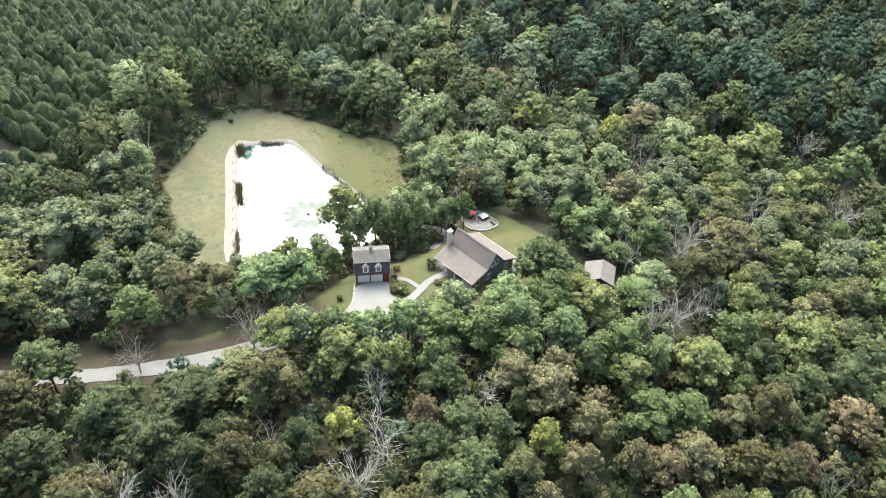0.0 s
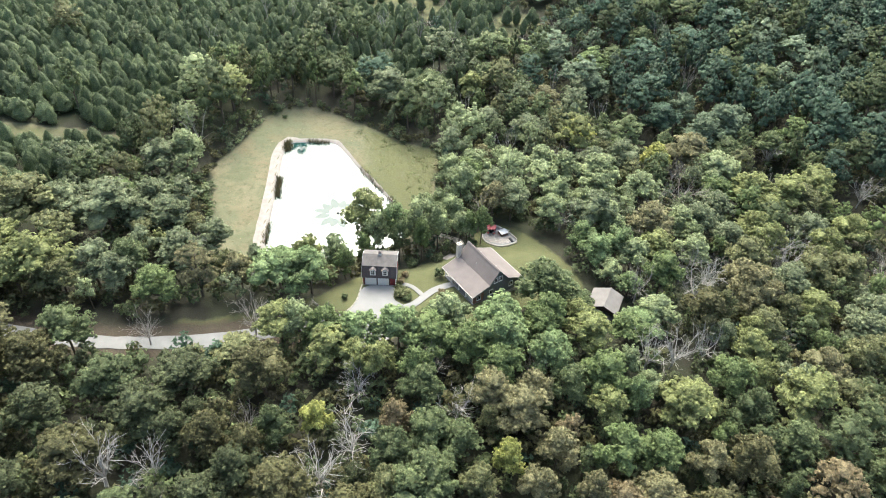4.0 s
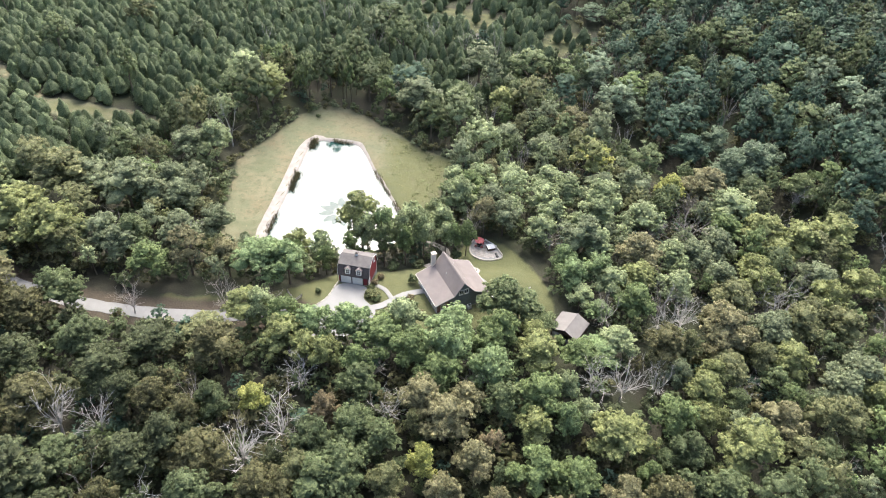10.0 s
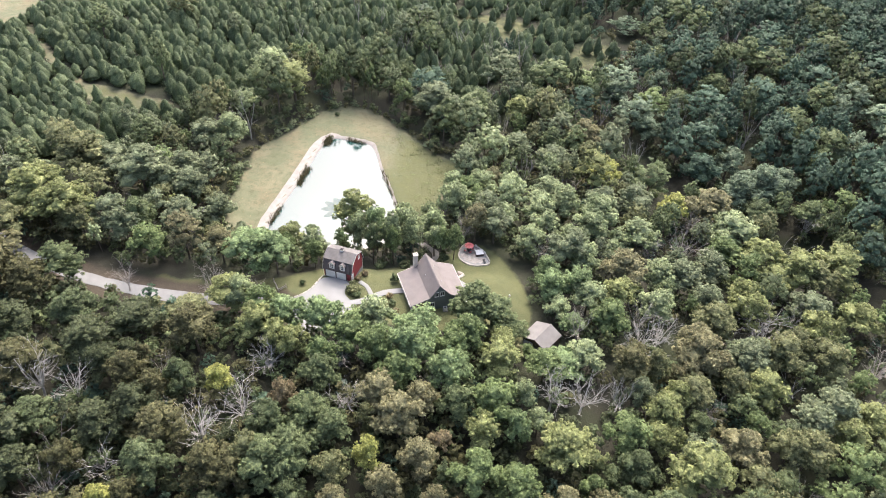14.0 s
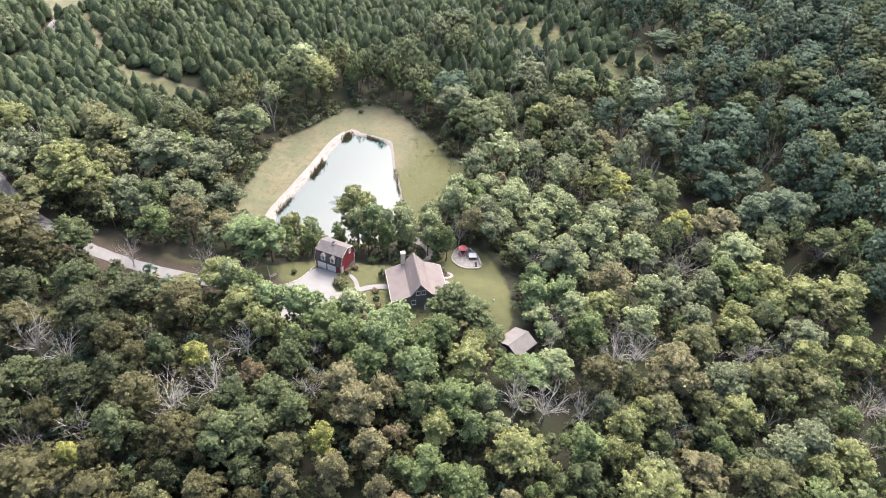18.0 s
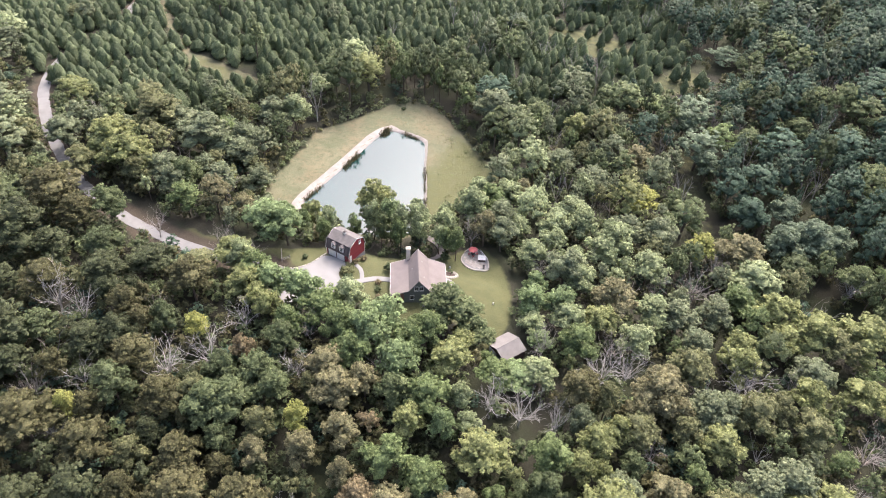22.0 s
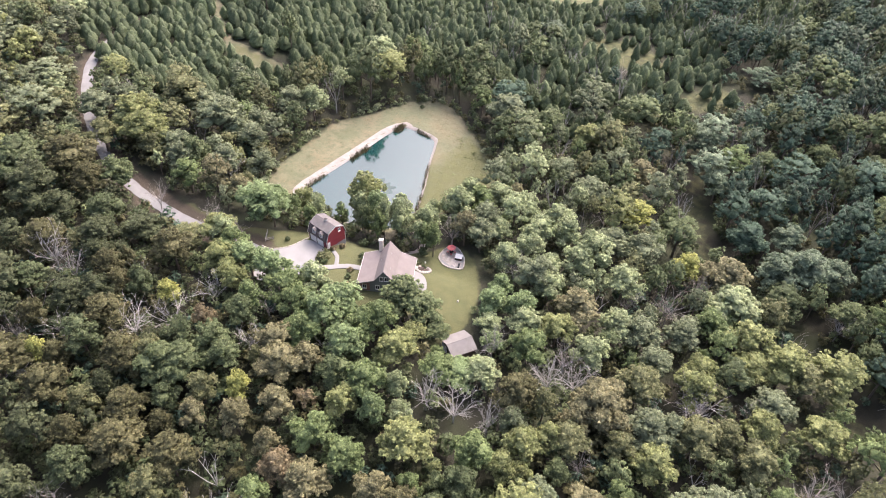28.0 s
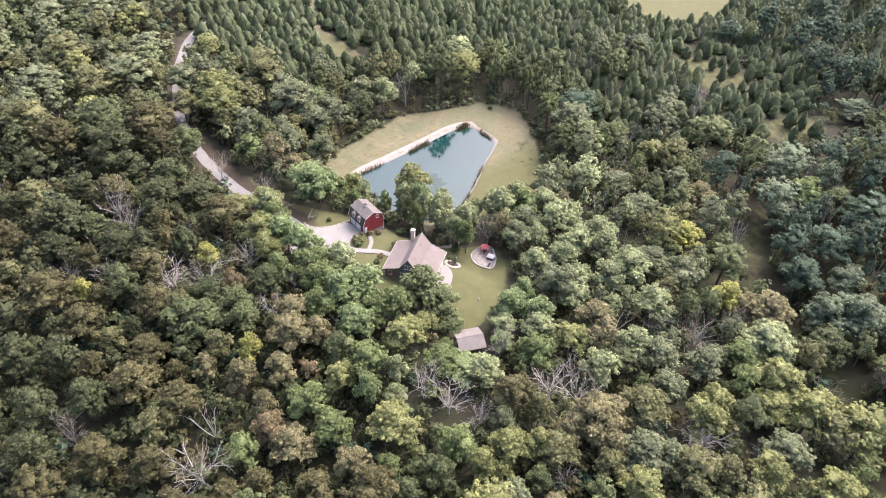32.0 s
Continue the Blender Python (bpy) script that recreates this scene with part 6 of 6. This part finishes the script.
    tagged(new("bare_trees", soup("bare_trees", np.concatenate(bare_tri), [BARE_BROWN, BARE], np.repeat(np.arange(len(bare_tri)) % 3 == 0, [len(b) for b in bare_tri]).astype(np.int32))), "scattered grey leafless trees among the wood", "trees", kind="stuff")


def grow_cedars():
    x, y, rng = scatter(4.3, 12)
    d = clear_of(x, y)
    open_field = np.minimum(signed(CLEARING, x, y), signed(GLADE, x, y)) < 1.0
    luck = rng.random(len(x))
    keep = seen_zone(x, y) & ((cedar_zone(x, y) & (d > 0.6) & (luck < np.where(x > -70, 0.7, 0.93))) | (open_field & (luck < 0.2)))
    for px, py, pr in PLANTED:
        keep &= np.hypot(x - px, y - py) > pr + 0.8
    keep &= gap_to(IN_SIGHT, x, y)[1] | (luck < 0.5)
    x, y = x[keep], y[keep]
    z = land(x, y)
    order = np.argsort(np.hypot(x + 60, y - 150))
    mine = set(order[:90].tolist())
    tri, ids = [], []
    for i in range(len(x)):
        tall, wide = 7.4 * rng.uniform(0.62, 1.2), 2.6 * rng.uniform(0.7, 1.3)
        if i in mine:
            plant_cedar(x[i], y[i], tall, wide)
            continue
        t, w = CEDAR_FAR[int(rng.integers(5))]
        turn = rng.uniform(0, 6.28)
        tone = rng.uniform(-0.2, 0.2)
        for q, m in ((t, int(rng.integers(2))), (w, 2)):
            tri.append(moved(q, x[i], y[i], z[i], turn, wide / 2.35, tall / 6.5, tone))
            ids.append(np.full(len(q), m))
    tagged(new("cedar_grove", soup("cedar_grove", np.concatenate(tri), CEDAR + [BARK], np.concatenate(ids))), "close-set dark green cedars over an old field", "grove", kind="stuff")


def grow_shrubs():
    """Saplings and brush under the canopy."""
    x, y, rng = scatter(3.9, 13)
    d = clear_of(x, y)
    thin = rng.random(len(x)) < np.where(y < 95, 1.0, 0.5)
    keep = thin & gap_to(IN_SIGHT, x, y)[1] & (d > 0.8) & (np.hypot(x - 60, y - 40) < 270) & ~cedar_zone(x, y) & (np.hypot(x - 40, y - 116) > 7.5)
    x, y = x[keep], y[keep]
    z = land(x, y)
    tri, ids = [], []
    for i in range(len(x)):
        t = SHRUBS[int(rng.integers(len(SHRUBS)))]
        turn, k = rng.uniform(0, 6.28), rng.uniform(0.7, 1.45)
        tri.append(moved(t, x[i], y[i], z[i], turn, k, k))
        ids.append(np.full(len(t), int(rng.choice([0, 1, 13, 12, 8, 10], p=[0.26, 0.12, 0.22, 0.16, 0.10, 0.14]))))
    edge = np.array([p + (q - p) * s for p, q in zip(MEADOW, np.roll(MEADOW, -1, 0)) for s in (0.0, 0.33, 0.66)])
    for px, py in edge + rng.normal(0, 1.5, edge.shape):
        if signed(POND, np.array([px]), np.array([py]))[0] > 9 and signed(MEADOW, np.array([px]), np.array([py]))[0] > -1.2:
            t, k = SHRUBS[int(rng.integers(len(SHRUBS)))], rng.uniform(0.3, 0.8)
            tri.append(moved(t, px, py, at_ground(px, py) - 0.3, rng.uniform(0, 6.28), k * 1.2, k))
            ids.append(np.full(len(t), int(rng.choice([3, 4, 11, 12, 10, 1]))))
    tagged(new("underbrush", soup("underbrush", np.concatenate(tri), LEAF, np.concatenate(ids))), "green saplings and brush under the trees", "underbrush", kind="stuff")


grow_wood()
grow_cedars()
grow_shrubs()
WEED = leaf_material("weed_green", (0.150, 0.170, 0.088), 0.8, 0.3)
meadow_weeds()


def bush(x, y, r, h, leaf, label, name="shrub"):
    rng = np.random.default_rng(int(abs(x * 31 + y * 17)))
    c = np.stack([rng.uniform(-0.6, 0.6, 26) * r, rng.uniform(-0.6, 0.6, 26) * r, rng.uniform(0.3, 0.8, 26) * h], 1)
    t = np.concatenate([leaf_cards(rng, c, rng.uniform(0.28, 0.42, 26) * r, 26, 0.16), cores(rng, c, np.full(26, 0.3 * r))])
    ob = new(name, soup(name, t, [LEAF[leaf]]))
    ob.location = (x, y, at_ground(x, y))
    return tagged(ob, label, "shrub")


bush(-6.3, 110.3, 2.3, 1.7, 3, "wide olive-green shrub in the drive's island bed")
bush(-5.0, 109.2, 1.3, 1.0, 1, "low green shrub beside the path")
bush(0.9, 118.0, 1.3, 2.3, 0, "dark rounded evergreen shrub at the porch corner")
bush(2.4, 112.6, 0.9, 0.9, 9, "low red-leaved shrub in front of the porch")
bush(4.2, 110.6, 1.0, 1.0, 0, "low dark shrub in front of the porch")
bush(6.2, 108.8, 0.9, 0.9, 9, "low red-leaved shrub beside the porch rail")
bush(-18.6, 106.4, 0.75, 1.1, 0, "single dark clipped shrub on the grass by the apron")
bush(-7.3, 114.2, 1.0, 1.1, 9, "small red-leaved shrub beside the garage wall")
bush(-7.0, 116.6, 1.1, 1.2, 9, "small red-leaved shrub along the garage wall")
bush(-63.0, 193.0, 0.9, 1.0, 0, "lone dark shrub in the dry meadow")
bush(6.6, 134.2, 1.7, 2.6, 0, "dark shrub at the edge of the lawn")
bush(2.6, 131.2, 1.6, 2.2, 12, "olive shrub behind the house")
bush(-1.0, 126.6, 1.8, 2.4, 13, "dark undergrowth behind the garden")
bush(-6.6, 123.4, 1.7, 2.2, 0, "dark green shrub along the garden edge")
bush(9.6, 130.2, 0.9, 0.9, 3, "green shrub among the bed's stones")
bush(11.6, 130.6, 0.8, 0.7, 0, "dark low shrub among the bed's stones")
